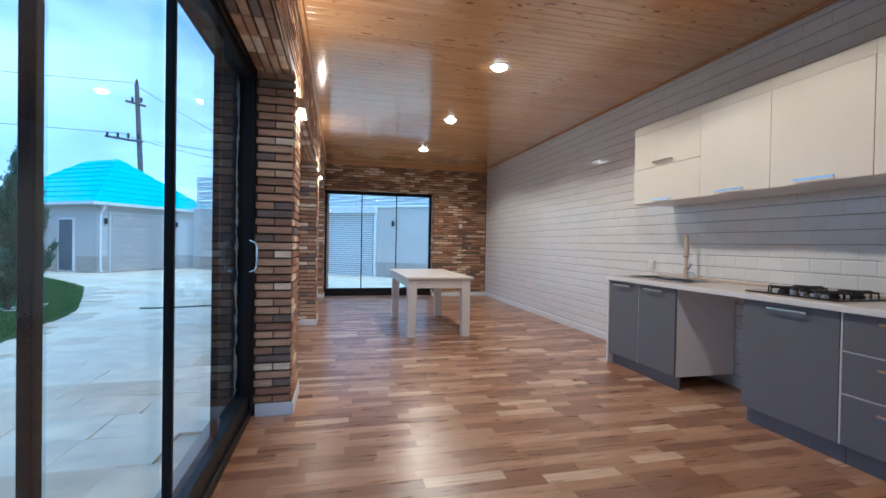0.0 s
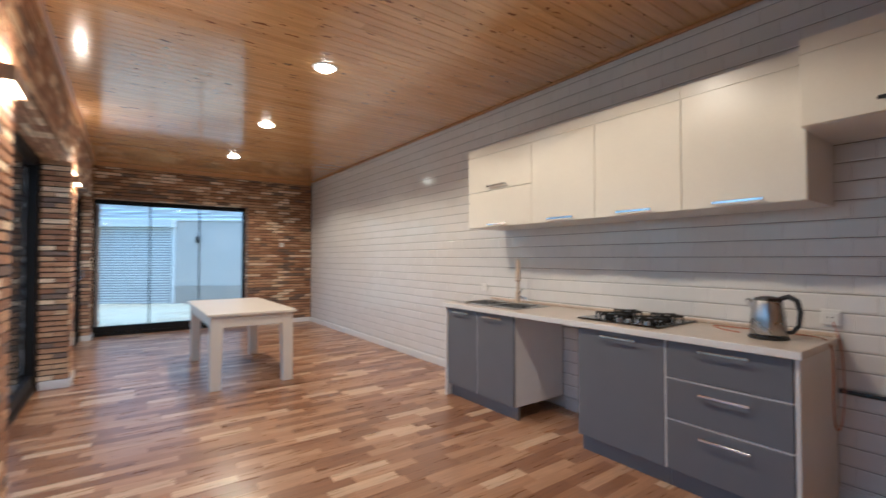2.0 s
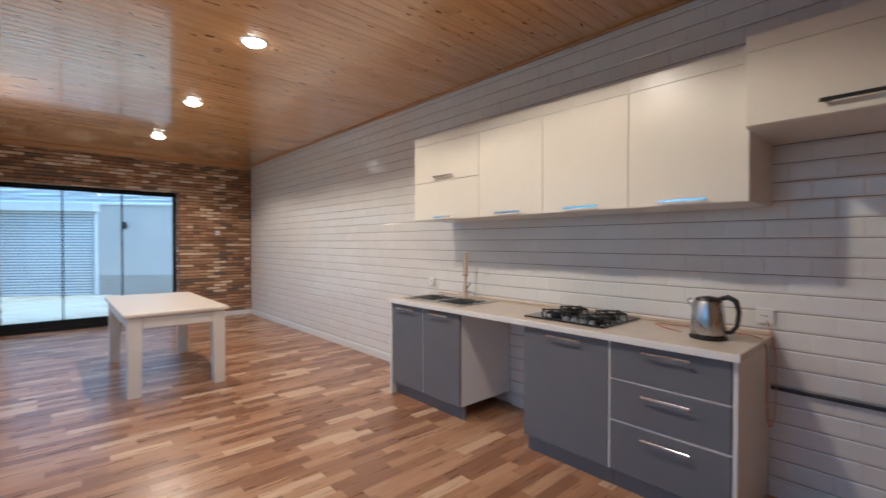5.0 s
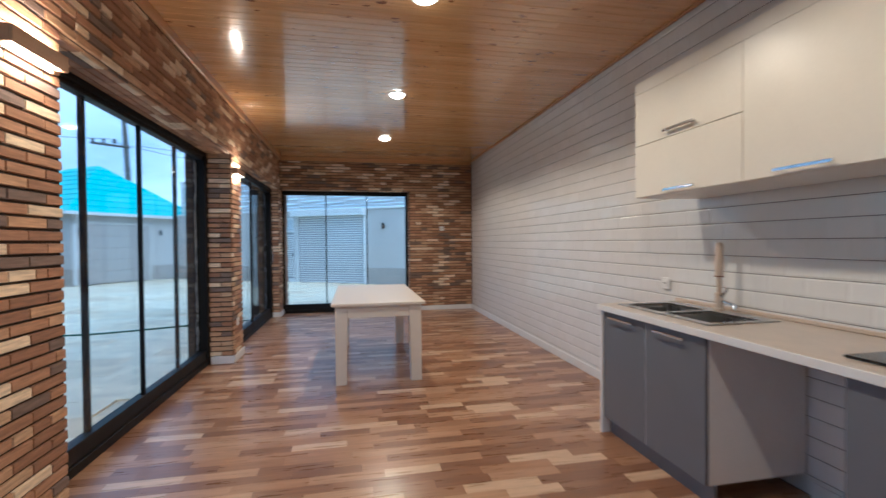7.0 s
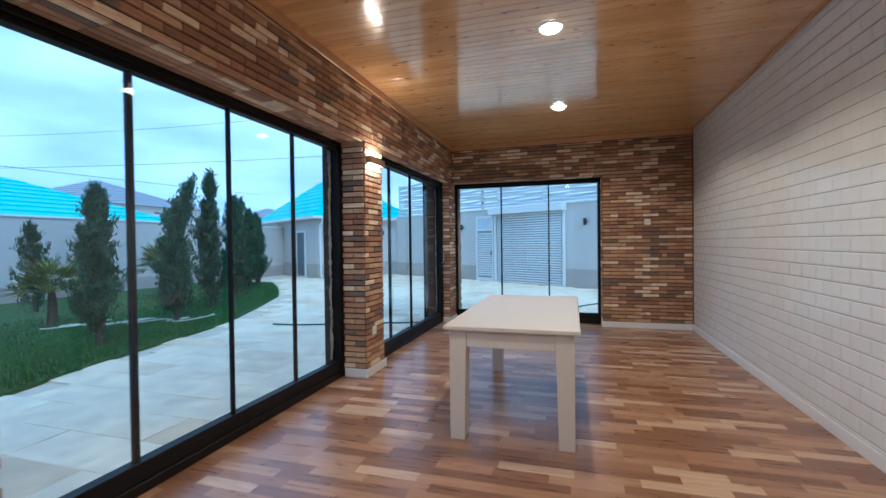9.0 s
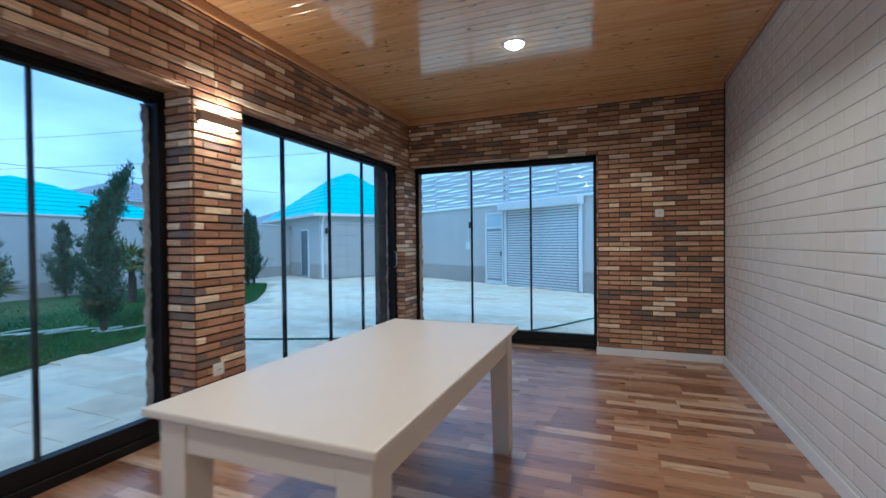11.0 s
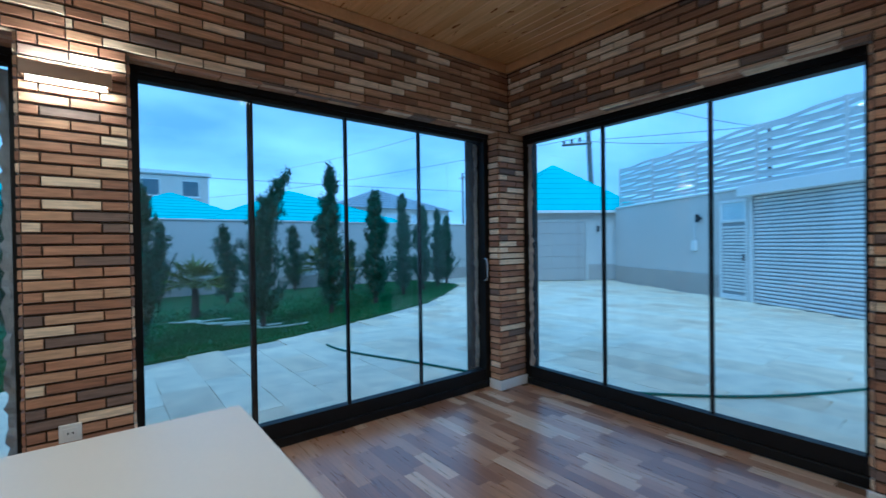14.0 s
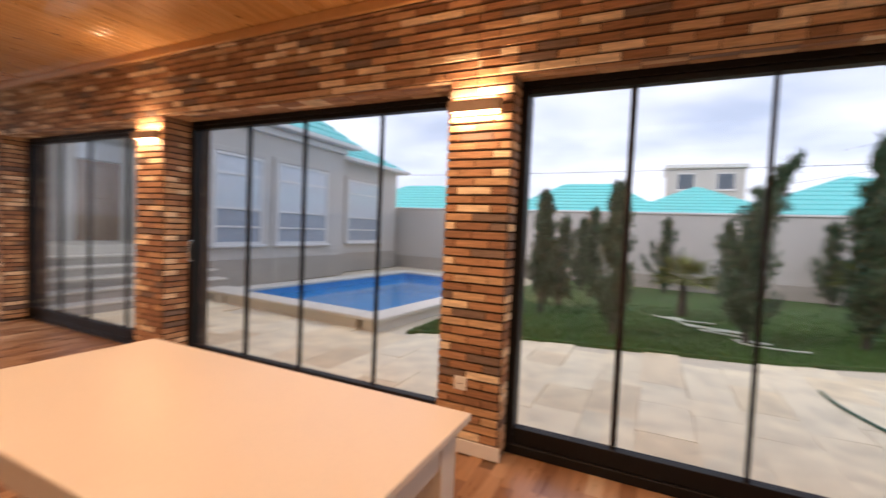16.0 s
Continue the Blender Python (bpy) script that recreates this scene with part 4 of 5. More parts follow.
def wall_lamp(m, label="small black outdoor wall lamp, unlit"):
    l = thing("outdoor_wall_lamp", (0, 0, 0), label, "wall lamp", "outdoor wall lamps")
    l.matrix_world = m
    part("bracket", block(-0.03, 0.03, -0.06, 0.0, -0.04, 0.04, 0.004), M_PLASTIC, l)
    part("shade", lathe(bmesh.new(), [(0.05, -0.10), (0.05, 0.10), (0.045, 0.11)], (0, -0.11, 0), 14), M_PLASTIC, l)


for s in (4.3, 9.6):
    wall_lamp(pose(CX + s * DX, CY + s * DY, 1.88, 0, 0, -31) @ Matrix.Translation((0, -0.002, 0)))
box_thing = yard_thing("meter_box", 4.02, 1.02, "small white meter box on the yard wall", "box")
part("case", block(0, 0.16, -0.10, -0.001, 0, 0.28, 0.01), M_GUTTER, box_thing)
part("conduit", tube(bmesh.new(), [(0.08, -0.03, 0.281), (0.08, -0.03, 0.72)], [0.012, 0.012], 6), M_GUTTER, box_thing)


def woven_fence():
    f = thing("woven_fence", (CX - 0.05 * DX, CY - 0.05 * DY, 2.55), "tall screen of woven pale grey metal slats on the yard wall", "fence", rz=-31)
    L, N, gap = 16.0, 13, 0.104
    for i in range(9):
        x = 0.05 + i * (L - 0.1) / 8
        part("post", block(x - 0.03, x + 0.03, 0.09, 0.15, 0.0, N * gap + 0.05, 0.004), M_FENCE, f)
    step = (L - 0.1) / 16
    for j in range(N):
        vs, fs, n = [], [], 129
        for i in range(n):
            x = L * i / (n - 1)
            wv = 0.065 * math.sin(math.pi * (x - 0.05) / step * 0.5 * 2 + (math.pi if j % 2 else 0))
            dz = 0.010 * math.sin(math.pi * (x - 0.05) / step + j * 1.7)
            z0 = 0.04 + j * gap + dz
            for yy, zz in ((-0.012, 0), (0.012, 0), (0.012, 0.084), (-0.012, 0.084)):
                vs.append((x, 0.12 + wv + yy * 0.4, z0 + zz))
        for i in range(n - 1):
            for k in range(4):
                fs.append((4 * i + k, 4 * i + (k + 1) % 4, 4 * i + 4 + (k + 1) % 4, 4 * i + 4 + k))
        ob = new("slat", soup("fence_slat", vs, fs, M_FENCE))
        ob.parent = f


woven_fence()


def hip_roof(w, d, z0, rise, over, ridge_along="y"):
    """Vertices for a hip roof over 0..w by 0..d, with courses as low steps."""
    bm = bmesh.new()
    half = min(w, d) / 2 + over
    n = 9
    rings = []
    for i in range(n + 1):
        for lift in ((0.0, 0.035) if i < n else (0.0,)):
            k = i / n
            o = -over + half * k * 0.985
            z = z0 + rise * k + lift
            if i and lift == 0.0 and i < n + 1:
                z = z0 + rise * k
            rings.append([bm.verts.new((a, b, z)) for a, b in ((o, o), (w - o, o), (w - o, d - o), (o, d - o))])
    for a, b in zip(rings, rings[1:]):
        for k in range(4):
            bm.faces.new((a[k], a[(k + 1) % 4], b[(k + 1) % 4], b[k]))
    bm.faces.new(rings[-1])
    bm.faces.new(rings[0][::-1])
    return bm


def window_in(parent, x0, x1, z0, z1, bars=1, face=0.0, pane=None, blind=0.0):
    """A framed window standing proud of a wall that looks along local -y."""
    fr = bmesh.new()
    for a, b, c, d in ((x0, x1, z0, z0 + 0.06), (x0, x1, z1 - 0.06, z1), (x0, x0 + 0.06, z0 + 0.06, z1 - 0.06), (x1 - 0.06, x1, z0 + 0.06, z1 - 0.06)):
        box(fr, a, b, face - 0.05, face - 0.002, c, d)
    for k in range(bars):
        z = z0 + (z1 - z0) * ((0.2, 0.4, 0.78)[k] if blind else (k + 1) / (bars + 1) * 0.6)
        box(fr, x0 + 0.06, x1 - 0.06, face - 0.04, face - 0.008, z - 0.02, z + 0.02)
    w = part("window", fr, M_GUTTER, parent, "white framed window")
    part("pane", block(x0 + 0.06, x1 - 0.06, face - 0.012, face - 0.003, z0 + 0.06, z1 - 0.06), pane or M_BLIND, w, "blue-grey glass")
    if blind:
        part("blind", block(x0 + 0.07, x1 - 0.07, face - 0.018, face - 0.0125, z0 + (z1 - z0) * blind, z1 - 0.065), M_BLIND, w, "pale roller blind drawn half down")
    part("sill", block(x0 - 0.06, x1 + 0.06, face - 0.12, face - 0.002, z0 - 0.06, z0 - 0.002, 0.01), M_GUTTER, w)
    return w


def garage():
    W, D, H = 4.7, 6.6, 2.55
    g = thing("garage", (-8.22, 19.25, GROUND), "cream garage with a turquoise hipped metal roof", "garage", rz=58)
    part("wall", block(0, W, 0, D, 0, H), M_RENDER, g, "cream rendered walls")
    bm = bmesh.new()
    box(bm, -0.03, 0.37, -0.03, -0.001, 0, 0.6, 0.004)
    box(bm, 2.83, W, -0.03, -0.001, 0, 0.6, 0.004)
    box(bm, -0.03, -0.001, 0.0, 1.1, 0, 0.6, 0.004)
    box(bm, -0.03, -0.001, 2.2, D, 0, 0.6, 0.004)
    part("stone_base", bm, M_STONE_BASE, g, "grey stone base")
    part("roof", hip_roof(W, D, H + 0.06, 2.12, 0.32), M_ROOF, g, "turquoise metal roof in low steps")
    bm = bmesh.new()
    for a, b, c, d in ((-0.38, W + 0.38, -0.38, -0.27), (-0.38, W + 0.38, D + 0.27, D + 0.38), (-0.38, -0.27, -0.27, D + 0.27), (W + 0.27, W + 0.38, -0.27, D + 0.27)):
        box(bm, a, b, c, d, H - 0.04, H + 0.07, 0.01)
    box(bm, -0.27, W + 0.27, -0.27, D + 0.27, H + 0.002, H + 0.05)
    part("gutter", bm, M_GUTTER, g, "white gutter and soffit")
    door = part("garage_door", block(0.46, 2.74, -0.04, -0.002, 0.02, 2.2, 0.005), M_GDOOR, g, "grey sectional door")
    for i in range(5):
        part("panel", block(0.50, 2.70, -0.052, -0.0405, 0.05 + i * 0.43, 0.46 + i * 0.43, 0.006), M_GDOOR, door)
    bm = bmesh.new()
    box(bm, 0.375, 0.46, -0.06, -0.002, 0.0, 2.3, 0.004)
    box(bm, 2.74, 2.825, -0.06, -0.002, 0.0, 2.3, 0.004)
    box(bm, 0.46, 2.74, -0.06, -0.002, 2.2, 2.3, 0.004)
    part("door_surround", bm, M_RENDER, g)
    part("downpipe", tube(bmesh.new(), [(0.07, -0.3, H - 0.02), (0.07, -0.28, H - 0.12), (0.07, -0.07, H - 0.35), (0.07, -0.07, 0.12), (0.07, -0.16, 0.04)], 0.04, 10), M_GUTTER, g, "white downpipe")
    part("downpipe", tube(bmesh.new(), [(-0.3, 4.2, H - 0.02), (-0.07, 4.2, H - 0.3), (-0.07, 4.2, 0.1)], 0.04, 10), M_GUTTER, g, "white downpipe")
    d2 = part("side_door", block(-0.05, -0.002, 1.2, 2.1, 0.0, 2.05, 0.004), M_GUTTER, g, "white framed side door")
    part("leaf", block(-0.06, -0.0505, 1.28, 2.02, 0.05, 1.97), M_DARKGLASS, d2, "dark glazed leaf")
    w = part("window", block(-0.05, -0.002, 5.2, 5.9, 1.2, 1.9, 0.004), M_GUTTER, g, "small white framed window")
    part("pane", block(-0.06, -0.0505, 5.27, 5.83, 1.27, 1.83), M_DARKGLASS, w)
    for x in (0.24, 3.2):
        part("wall_lamp", lathe(bmesh.new(), [(0.05, 1.82), (0.05, 2.02), (0.04, 2.04)], (x, -0.10, 0), 12), M_PLASTIC, g, "small black wall lamp")
    return g


garage()


def main_house():
    h = thing("main_house", (-2.6, -0.4, GROUND), "large cream house with tall windows and a turquoise roof", "house", rz=180)
    # local x runs west, local y runs south, away from the yard
    H = 3.77
    part("wall", block(1.0, 5.35, 0.0, 7.0, 0, H), M_RENDER, h, "cream rendered walls")
    part("wall", block(5.35, 9.1, 0.45, 7.0, 0, H - 0.2), M_RENDER, h, "set-back cream wing")
    bm = bmesh.new()
    box(bm, 1.0, 5.38, -0.04, -0.001, 0, 0.62, 0.005)
    box(bm, 5.38, 9.13, 0.41, 0.449, 0, 0.62, 0.005)
    part("stone_base", bm, M_STONE_BASE, h, "grey stone base")
    r = part("roof", hip_roof(4.35, 7.0, H + 0.1, 2.0, 0.35), M_ROOF, h, "turquoise metal roof in low steps")
    r.location = (1.0, 0, 0)
    r = part("roof", hip_roof(4.3, 6.4, H - 0.15, 1.45, 0.3), M_ROOF, h, "turquoise metal roof in low steps")
    r.location = (4.8, 0.5, 0)
    bm = bmesh.new()
    box(bm, 0.65, 5.75, -0.38, -0.002, H, H + 0.11, 0.02)
    box(bm, 5.38, 9.5, 0.1, 0.448, H - 0.25, H - 0.13, 0.02)
    box(bm, 9.102, 9.5, 0.448, 6.9, H - 0.25, H - 0.13, 0.02)
    box(bm, 0.98, 5.40, -0.12, -0.003, H - 0.17, H - 0.002, 0.02)
    part("cornice", bm, M_GUTTER, h, "white moulded cornice")
    for a, b, f in ((1.05, 2.35, 0.0), (2.8, 4.65, 0.0), (6.15, 8.1, 0.45)):
        bm = bmesh.new()
        for p, q, c, d in ((a - 0.14, a - 0.005, 0.9, 3.1), (b + 0.005, b + 0.14, 0.9, 3.1), (a - 0.005, b + 0.005, 2.99, 3.1)):
            box(bm, p, q, f - 0.05, f - 0.002, c, d, 0.008)
        part("window_surround", bm, M_RENDER, h, "raised rendered surround")
        window_in(h, a, b, 0.96, 2.98, 3, f, M_GREYGLASS, 0.4)
    # entrance porch
    part("porch_wall", block(-2.6, 0.998, 2.2, 2.4, 0, H), M_RENDER, h)
    part("porch_floor", block(-2.6, 0.998, 0.6, 2.198, 0, 0.95), M_COPING, h, "pale stone landing")
    for i in range(5):
        part("step", block(-2.4, 0.95, 0.6 - 0.3 * (5 - i), 0.599 - 0.3 * (4 - i), 0, 0.158 * (i + 1) - 0.037, 0.004), M_STONE_BASE, h, "grey stone step")
        part("tread", block(-2.43, 0.97, 0.565 - 0.3 * (5 - i), 0.598 - 0.3 * (4 - i), 0.158 * (i + 1) - 0.036, 0.158 * (i + 1) - 0.001, 0.008), M_COPING, h, "pale stone tread")
    dd = part("front_door", block(-0.40, 0.42, 2.14, 2.198, 0.951, 2.62, 0.01), M_BROWN, h, "brown wooden front door")
    part("panel", block(-0.28, 0.30, 2.12, 2.139, 1.10, 1.72, 0.01), M_BROWN, dd)
    part("panel", block(-0.28, 0.30, 2.12, 2.139, 1.84, 2.48, 0.01), M_BROWN, dd)
    part("transom", block(-0.40, 0.42, 2.15, 2.198, 2.64, 3.15, 0.01), M_BLIND, dd, "pale glazed transom")
    for x in (-2.3, 0.7):
        part("porch_column", lathe(bmesh.new(), [(0.19, 0.951), (0.19, 1.05), (0.15, 1.1), (0.135, H - 0.25), (0.18, H - 0.18), (0.18, H)], (x, 0.9, 0), 20), M_PLASTER, h, "round pale column")
    part("porch_roof", block(-2.8, 0.998, 0.3, 2.6, H + 0.001, H + 0.22, 0.02), M_GUTTER, h)
    return h


main_house()


def pool():
    p = thing("swimming_pool", (-5.85, 2.8, GROUND), "blue tiled swimming pool with a raised pale stone coping", "pool")
    for a, b, c, d in ((-3.15, 3.15, -2.0, -1.6), (-3.15, 3.15, 1.6, 2.0), (-3.15, -2.75, -1.6, 1.6), (2.75, 3.15, -1.6, 1.6)):
        part("coping", block(a, b, c, d, 0.13, 0.19, 0.012), M_COPING, p)
        part("kerb", block(a + 0.06, b - 0.06, c + 0.06, d - 0.06, -0.1, 0.129), M_COPING, p)
    bm = bmesh.new()
    for a, b, c, d in ((-2.75, 2.75, -1.62, -1.6), (-2.75, 2.75, 1.6, 1.62), (-2.77, -2.75, -1.6, 1.6), (2.75, 2.77, -1.6, 1.6)):
        box(bm, a, b, c, d, -1.3, 0.1295)
    box(bm, -2.75, 2.75, -1.6, 1.6, -1.35, -1.3)
    part("basin", bm, M_POOL, p, "blue mosaic basin")
    part("water", block(-2.745, 2.745, -1.595, 1.595, -1.29, 0.0), M_WATER, p, "still blue water")
    p.matrix_world = pose(-5.85, 2.85, GROUND, 0, 0, -4)


pool()

cord("garden_hose", [(-3.1, 9.72, GROUND + 0.015), (-2.8, 9.68, GROUND + 0.015), (-2.2, 9.85, GROUND + 0.015), (-1.5, 10.15, GROUND + 0.015), (-0.8, 10.36, GROUND + 0.015), (0.3, 10.72, GROUND + 0.015), (0.9, 11.2, GROUND + 0.015),
                     (1.5, 11.75, GROUND + 0.015), (2.0, 12.6, GROUND + 0.015), (2.4, 13.5, GROUND + 0.015), (3.6, 14.4, GROUND + 0.015)], 0.014, M_HOSE, "green garden hose lying across the paving", "hose")
rng = random.Random(21)
loop = [(-4.6 - k * 0.085 + rng.uniform(-0.25, 0.25), 9.9 - 0.07 * k + 0.55 * math.sin(k * 1.9) + rng.uniform(-0.3, 0.3), GROUND + 0.055 + rng.uniform(0, 0.03)) for k in range(24)]
cord("lawn_hose", loop, 0.014, M_PALE_HOSE, "pale hose lying in loose loops on the grass", "hose")

# ---- neighbours


def far_house(x, y, w, d, h, rise, rz, roof, label, storeys=1, wall=None):
    f = thing("neighbour_house", (x, y, GROUND), label, "house", "houses beyond the garden wall", rz=rz)
    part("wall", block(0, w, 0, d, 0, h), wall or M_RENDER, f)
    if rise:
        part("roof", hip_roof(w, d, h, rise, 0.3), roof, f)
    else:
        part("parapet", block(-0.15, w + 0.15, -0.15, d + 0.15, h, h + 0.25, 0.02), M_GUTTER, f)
    n = max(2, int(w / 2))
    for s in range(storeys):
        for i in range(n):
            a = w * (i + 0.28) / n
            window_in(f, a, a + min(1.1, w / n * 0.5), h - 1.5 - 2.8 * s, h - 0.35 - 2.8 * s, 0 if not rise else 1, 0.0, None if rise else M_DARKGLASS)
    return f


# they look east, towards the room
for x, y, w, d, h, r in ((-17.8, -7.4, 6.6, 4.4, 2.55, 1.45), (-17.8, 1.8, 6.6, 4.4, 2.55, 1.5), (-17.4, 7.1, 5.2, 5.3, 2.55, 1.35), (-15.8, 10.75, 8.4, 8.5, 2.5, 1.8)):
    far_house(x, y, w, d, h, r, 90, M_ROOF, "low cream house with a turquoise hipped roof")
far_house(-32.0, 8.68, 4.7, 5.0, 6.45, 0, 90, None, "flat-roofed cream block two storeys high", 2)
far_house(-26.0, 21.5, 9.0, 9.0, 4.2, 2.0, 90, M_GREYROOF, "house with a grey hipped metal roof")
far_house(-33.0, -2.0, 6.0, 6.0, 3.6, 1.6, 90, M_GREYROOF, "house with a grey hipped metal roof")
far_house(-24.0, 34.0, 8.0, 8.0, 3.2, 1.8, 70, M_GREYROOF, "house with a grey hipped metal roof")

pole = thing("utility_pole", (-9.3, 26.2, GROUND), "leaning timber utility pole with insulators and cross-arms", "pole")
part("post", tube(bmesh.new(), [(0, 0, -0.2), (-0.45, 0, 9.2)], [0.15, 0.10], 10), M_POLE, pole)
for z, ln, dx in ((6.35, 1.9, -1.05), (8.2, 0.9, -0.45)):
    arm = part("cross_arm", tube(bmesh.new(), [(dx - ln / 2 + (0.2 if ln > 1 else 0), -0.1, z + 0.1), (dx + ln / 2, -0.1, z - 0.1)], 0.06, 6), M_POLE, pole)
    for k in range(4 if ln > 1 else 2):
        xx = dx - ln / 2 + 0.3 + k * (ln - 0.5) / (3 if ln > 1 else 1)
        part("insulator", lathe(bmesh.new(), [(0.03, 0.06), (0.07, 0.12), (0.05, 0.2), (0.08, 0.26), (0.03, 0.32)], (xx, -0.1, z), 8), M_PLASTIC, arm)
part("insulator", lathe(bmesh.new(), [(0.04, 0.0), (0.08, 0.1), (0.05, 0.2), (0.03, 0.3)], (-0.45, 0, 9.2), 8), M_PLASTIC, pole)
for x, y, h in ((-3.4, 30.5, 6.4), (-27.0, 33.0, 7.8)):
    q = thing("far_utility_pole", (x, y, GROUND), "thin grey utility pole far beyond the wall", "pole")
    part("post", tube(bmesh.new(), [(0, 0, -0.2), (0, 0, h)], [0.10, 0.08], 8), M_POLE, q)
    part("cross_arm", tube(bmesh.new(), [(-0.5, 0, h - 0.4), (0.5, 0, h - 0.4)], 0.04, 6), M_POLE, q)


def wire(a, b, sag):
    pts = [(a[0] + (b[0] - a[0]) * k / 8, a[1] + (b[1] - a[1]) * k / 8, a[2] + (b[2] - a[2]) * k / 8 - sag * 4 * (k / 8) * (1 - k / 8)) for k in range(9)]
    cord("overhead_wire", pts, 0.012, M_PLASTIC, "thin black overhead wire", "wire")


wire((-9.75, 26.1, 9.1), (-45, 22, 9.4), 0.5)
wire((-9.75, 26.1, 9.0), (-3.4, 30.5, 6.2), 0.25)
wire((-10.2, 26.1, 6.5), (-60, 10, 6.8), 0.8)
wire((-10.2, 26.1, 6.4), (-3.5, 30.5, 5.9), 0.25)
wire((-9.0, 26.1, 6.2), (22, 40, 7.5), 0.8)
wire((-25.0, -30.0, 5.6), (-20, 30, 5.0), 0.5)


# ---- pieces of floors and walls, last
def brick_mesh(cache, ln, h, depth):
    key = (round(ln, 2), round(h, 3))
    if key not in cache:
        hl, hh, c = key[0] / 2 - 0.0022, h / 2, 0.003
        vs = [(-hl, 0, -hh), (hl, 0, -hh), (hl, 0, hh), (-hl, 0, hh), (-hl + c, depth, -hh + c), (hl - c, depth, -hh + c), (hl - c, depth, hh - c), (-hl + c, depth, hh - c)]
        fs = [(7, 6, 5, 4), (0, 1, 5, 4)[::-1], (1, 2, 6, 5)[::-1], (2, 3, 7, 6)[::-1], (3, 0, 4, 7)[::-1]]
        cache[key] = soup("brick", vs, [f[::-1] for f in fs], M_BRICK)
    return cache[key]


CACHE = {}
ROW, BL = 0.0535, 0.2195
brick_rng = random.Random(77)


def clad(parent, origin, rz, length, z0, z1):
    """Brick slips on a face: origin at its lower start, local x along it, local y out of it."""
    m = pose(*origin, 0, 0, rz)
    r = 0
    z = z0
    while z < z1 - 0.012:
        h = min(ROW, z1 - z) - 0.0100
        shift = (0.0, 0.5)[r % 2] * BL
        x = -shift
        while x < length - 0.012:
            a, b = max(0.0, x), min(length, x + BL)
            x += BL
            if b - a < 0.02:
                continue
            if brick_rng.random() < 0.05 and b - a > 0.2:
                cut = a + (b - a) * brick_rng.choice((0.33, 0.5))
                spans = ((a, cut), (cut, b))
            else:
                spans = ((a, b),)
            for p, q in spans:
                ob = new("brick", brick_mesh(CACHE, q - p, h, 0.014))
                ob.parent = parent
                ob.matrix_basis = m @ pose((p + q) / 2, brick_rng.uniform(-0.002, 0.0015), z + h / 2 + 0.0035)
        z += ROW
        r += 1


TOP = CEIL - 0.07
# west wall faces the room to the east: local x runs south to north turned by 90, out of it is -x turned, so start at the north end
for ob, a, b in ((west0, 0.2, 0.95), (pier1, 3.68, 4.09), (pier2, 6.90, 7.30), (pier3, 9.94, 10.255)):
    clad(ob, (W_IN, b, 0), -90, b - a, 0.03, LINTEL)
for ob, a, b in zip(lintels, (S_IN + 0.6, 3.88, 7.07), (3.88, 7.07, N_IN)):
    clad(ob, (W_IN, b, 0), -90, b - a, LINTEL, TOP)
# reveals beside the glass
for ob, y, x0 in ((pier1, 3.68, -0.085), (pier2, 6.90, -0.085), (pier3, 9.94, 0.025)):
    clad(ob, (W_IN, y, 0), 180, W_IN - x0, 0.03, LINTEL)
for ob, y, x0 in ((west0, 0.95, -0.085), (pier1, 4.09, -0.085), (pier2, 7.30, 0.025)):
    clad(ob, (x0, y, 0), 0, W_IN - x0, 0.03, LINTEL)
# north wall looks south
clad(north, (E_IN - 0.008, N_IN + 0.01, 0), 180, E_IN - 0.008 - 2.49, 0.03, LINTEL)
clad(north, (2.49, N_IN + 0.012, 0), 90, 0.185, 0.03, LINTEL)
clad(north_l, (E_IN - 0.008, N_IN + 0.01, 0), 180, E_IN - 0.008 - W_IN - 0.014, LINTEL, TOP)
# the partition: its north face and its end
clad(stub, (2.125, 0.985, 0), 0, E_IN - 2.155, 0.03, TOP)
clad(stub, (2.125, 0.80, 0), 90, 0.199, 0.03, TOP)
# undersides of the lintels
for ob, a, b, x0 in zip(lintels, (0.95, 4.09, 7.30), (3.68, 6.90, 9.94), (-0.085, -0.085, 0.025)):
    y = a
    row = 0
    while y < b - 0.02:
        n = min(b, y + BL)
        x, k = x0, 0
        while x < W_IN - 0.01:
            w = min(ROW, W_IN - x)
            o2 = new("brick", brick_mesh(CACHE, n - y, w - 0.0075, 0.012))
            o2.parent = ob
            o2.matrix_basis = Matrix.Translation((x + w / 2, (y + n) / 2, LINTEL)) @ Matrix(((0, 0, 1, 0), (1, 0, 0, 0), (0, -1, 0, 0), (0, 0, 0, 1)))
            x += ROW
            k += 1
        y += BL
x = W_IN + 0.02
while x < 2.47:
    n = min(2.49, x + BL)
    for k in range(3):
        o2 = new("brick", brick_mesh(CACHE, n - x, ROW - 0.0078, 0.012))
        o2.parent = north_l
        o2.matrix_basis = pose((x + n) / 2, N_IN + 0.012 + ROW * (k + 0.5), LINTEL, -90, 0, 0)
    x += BL


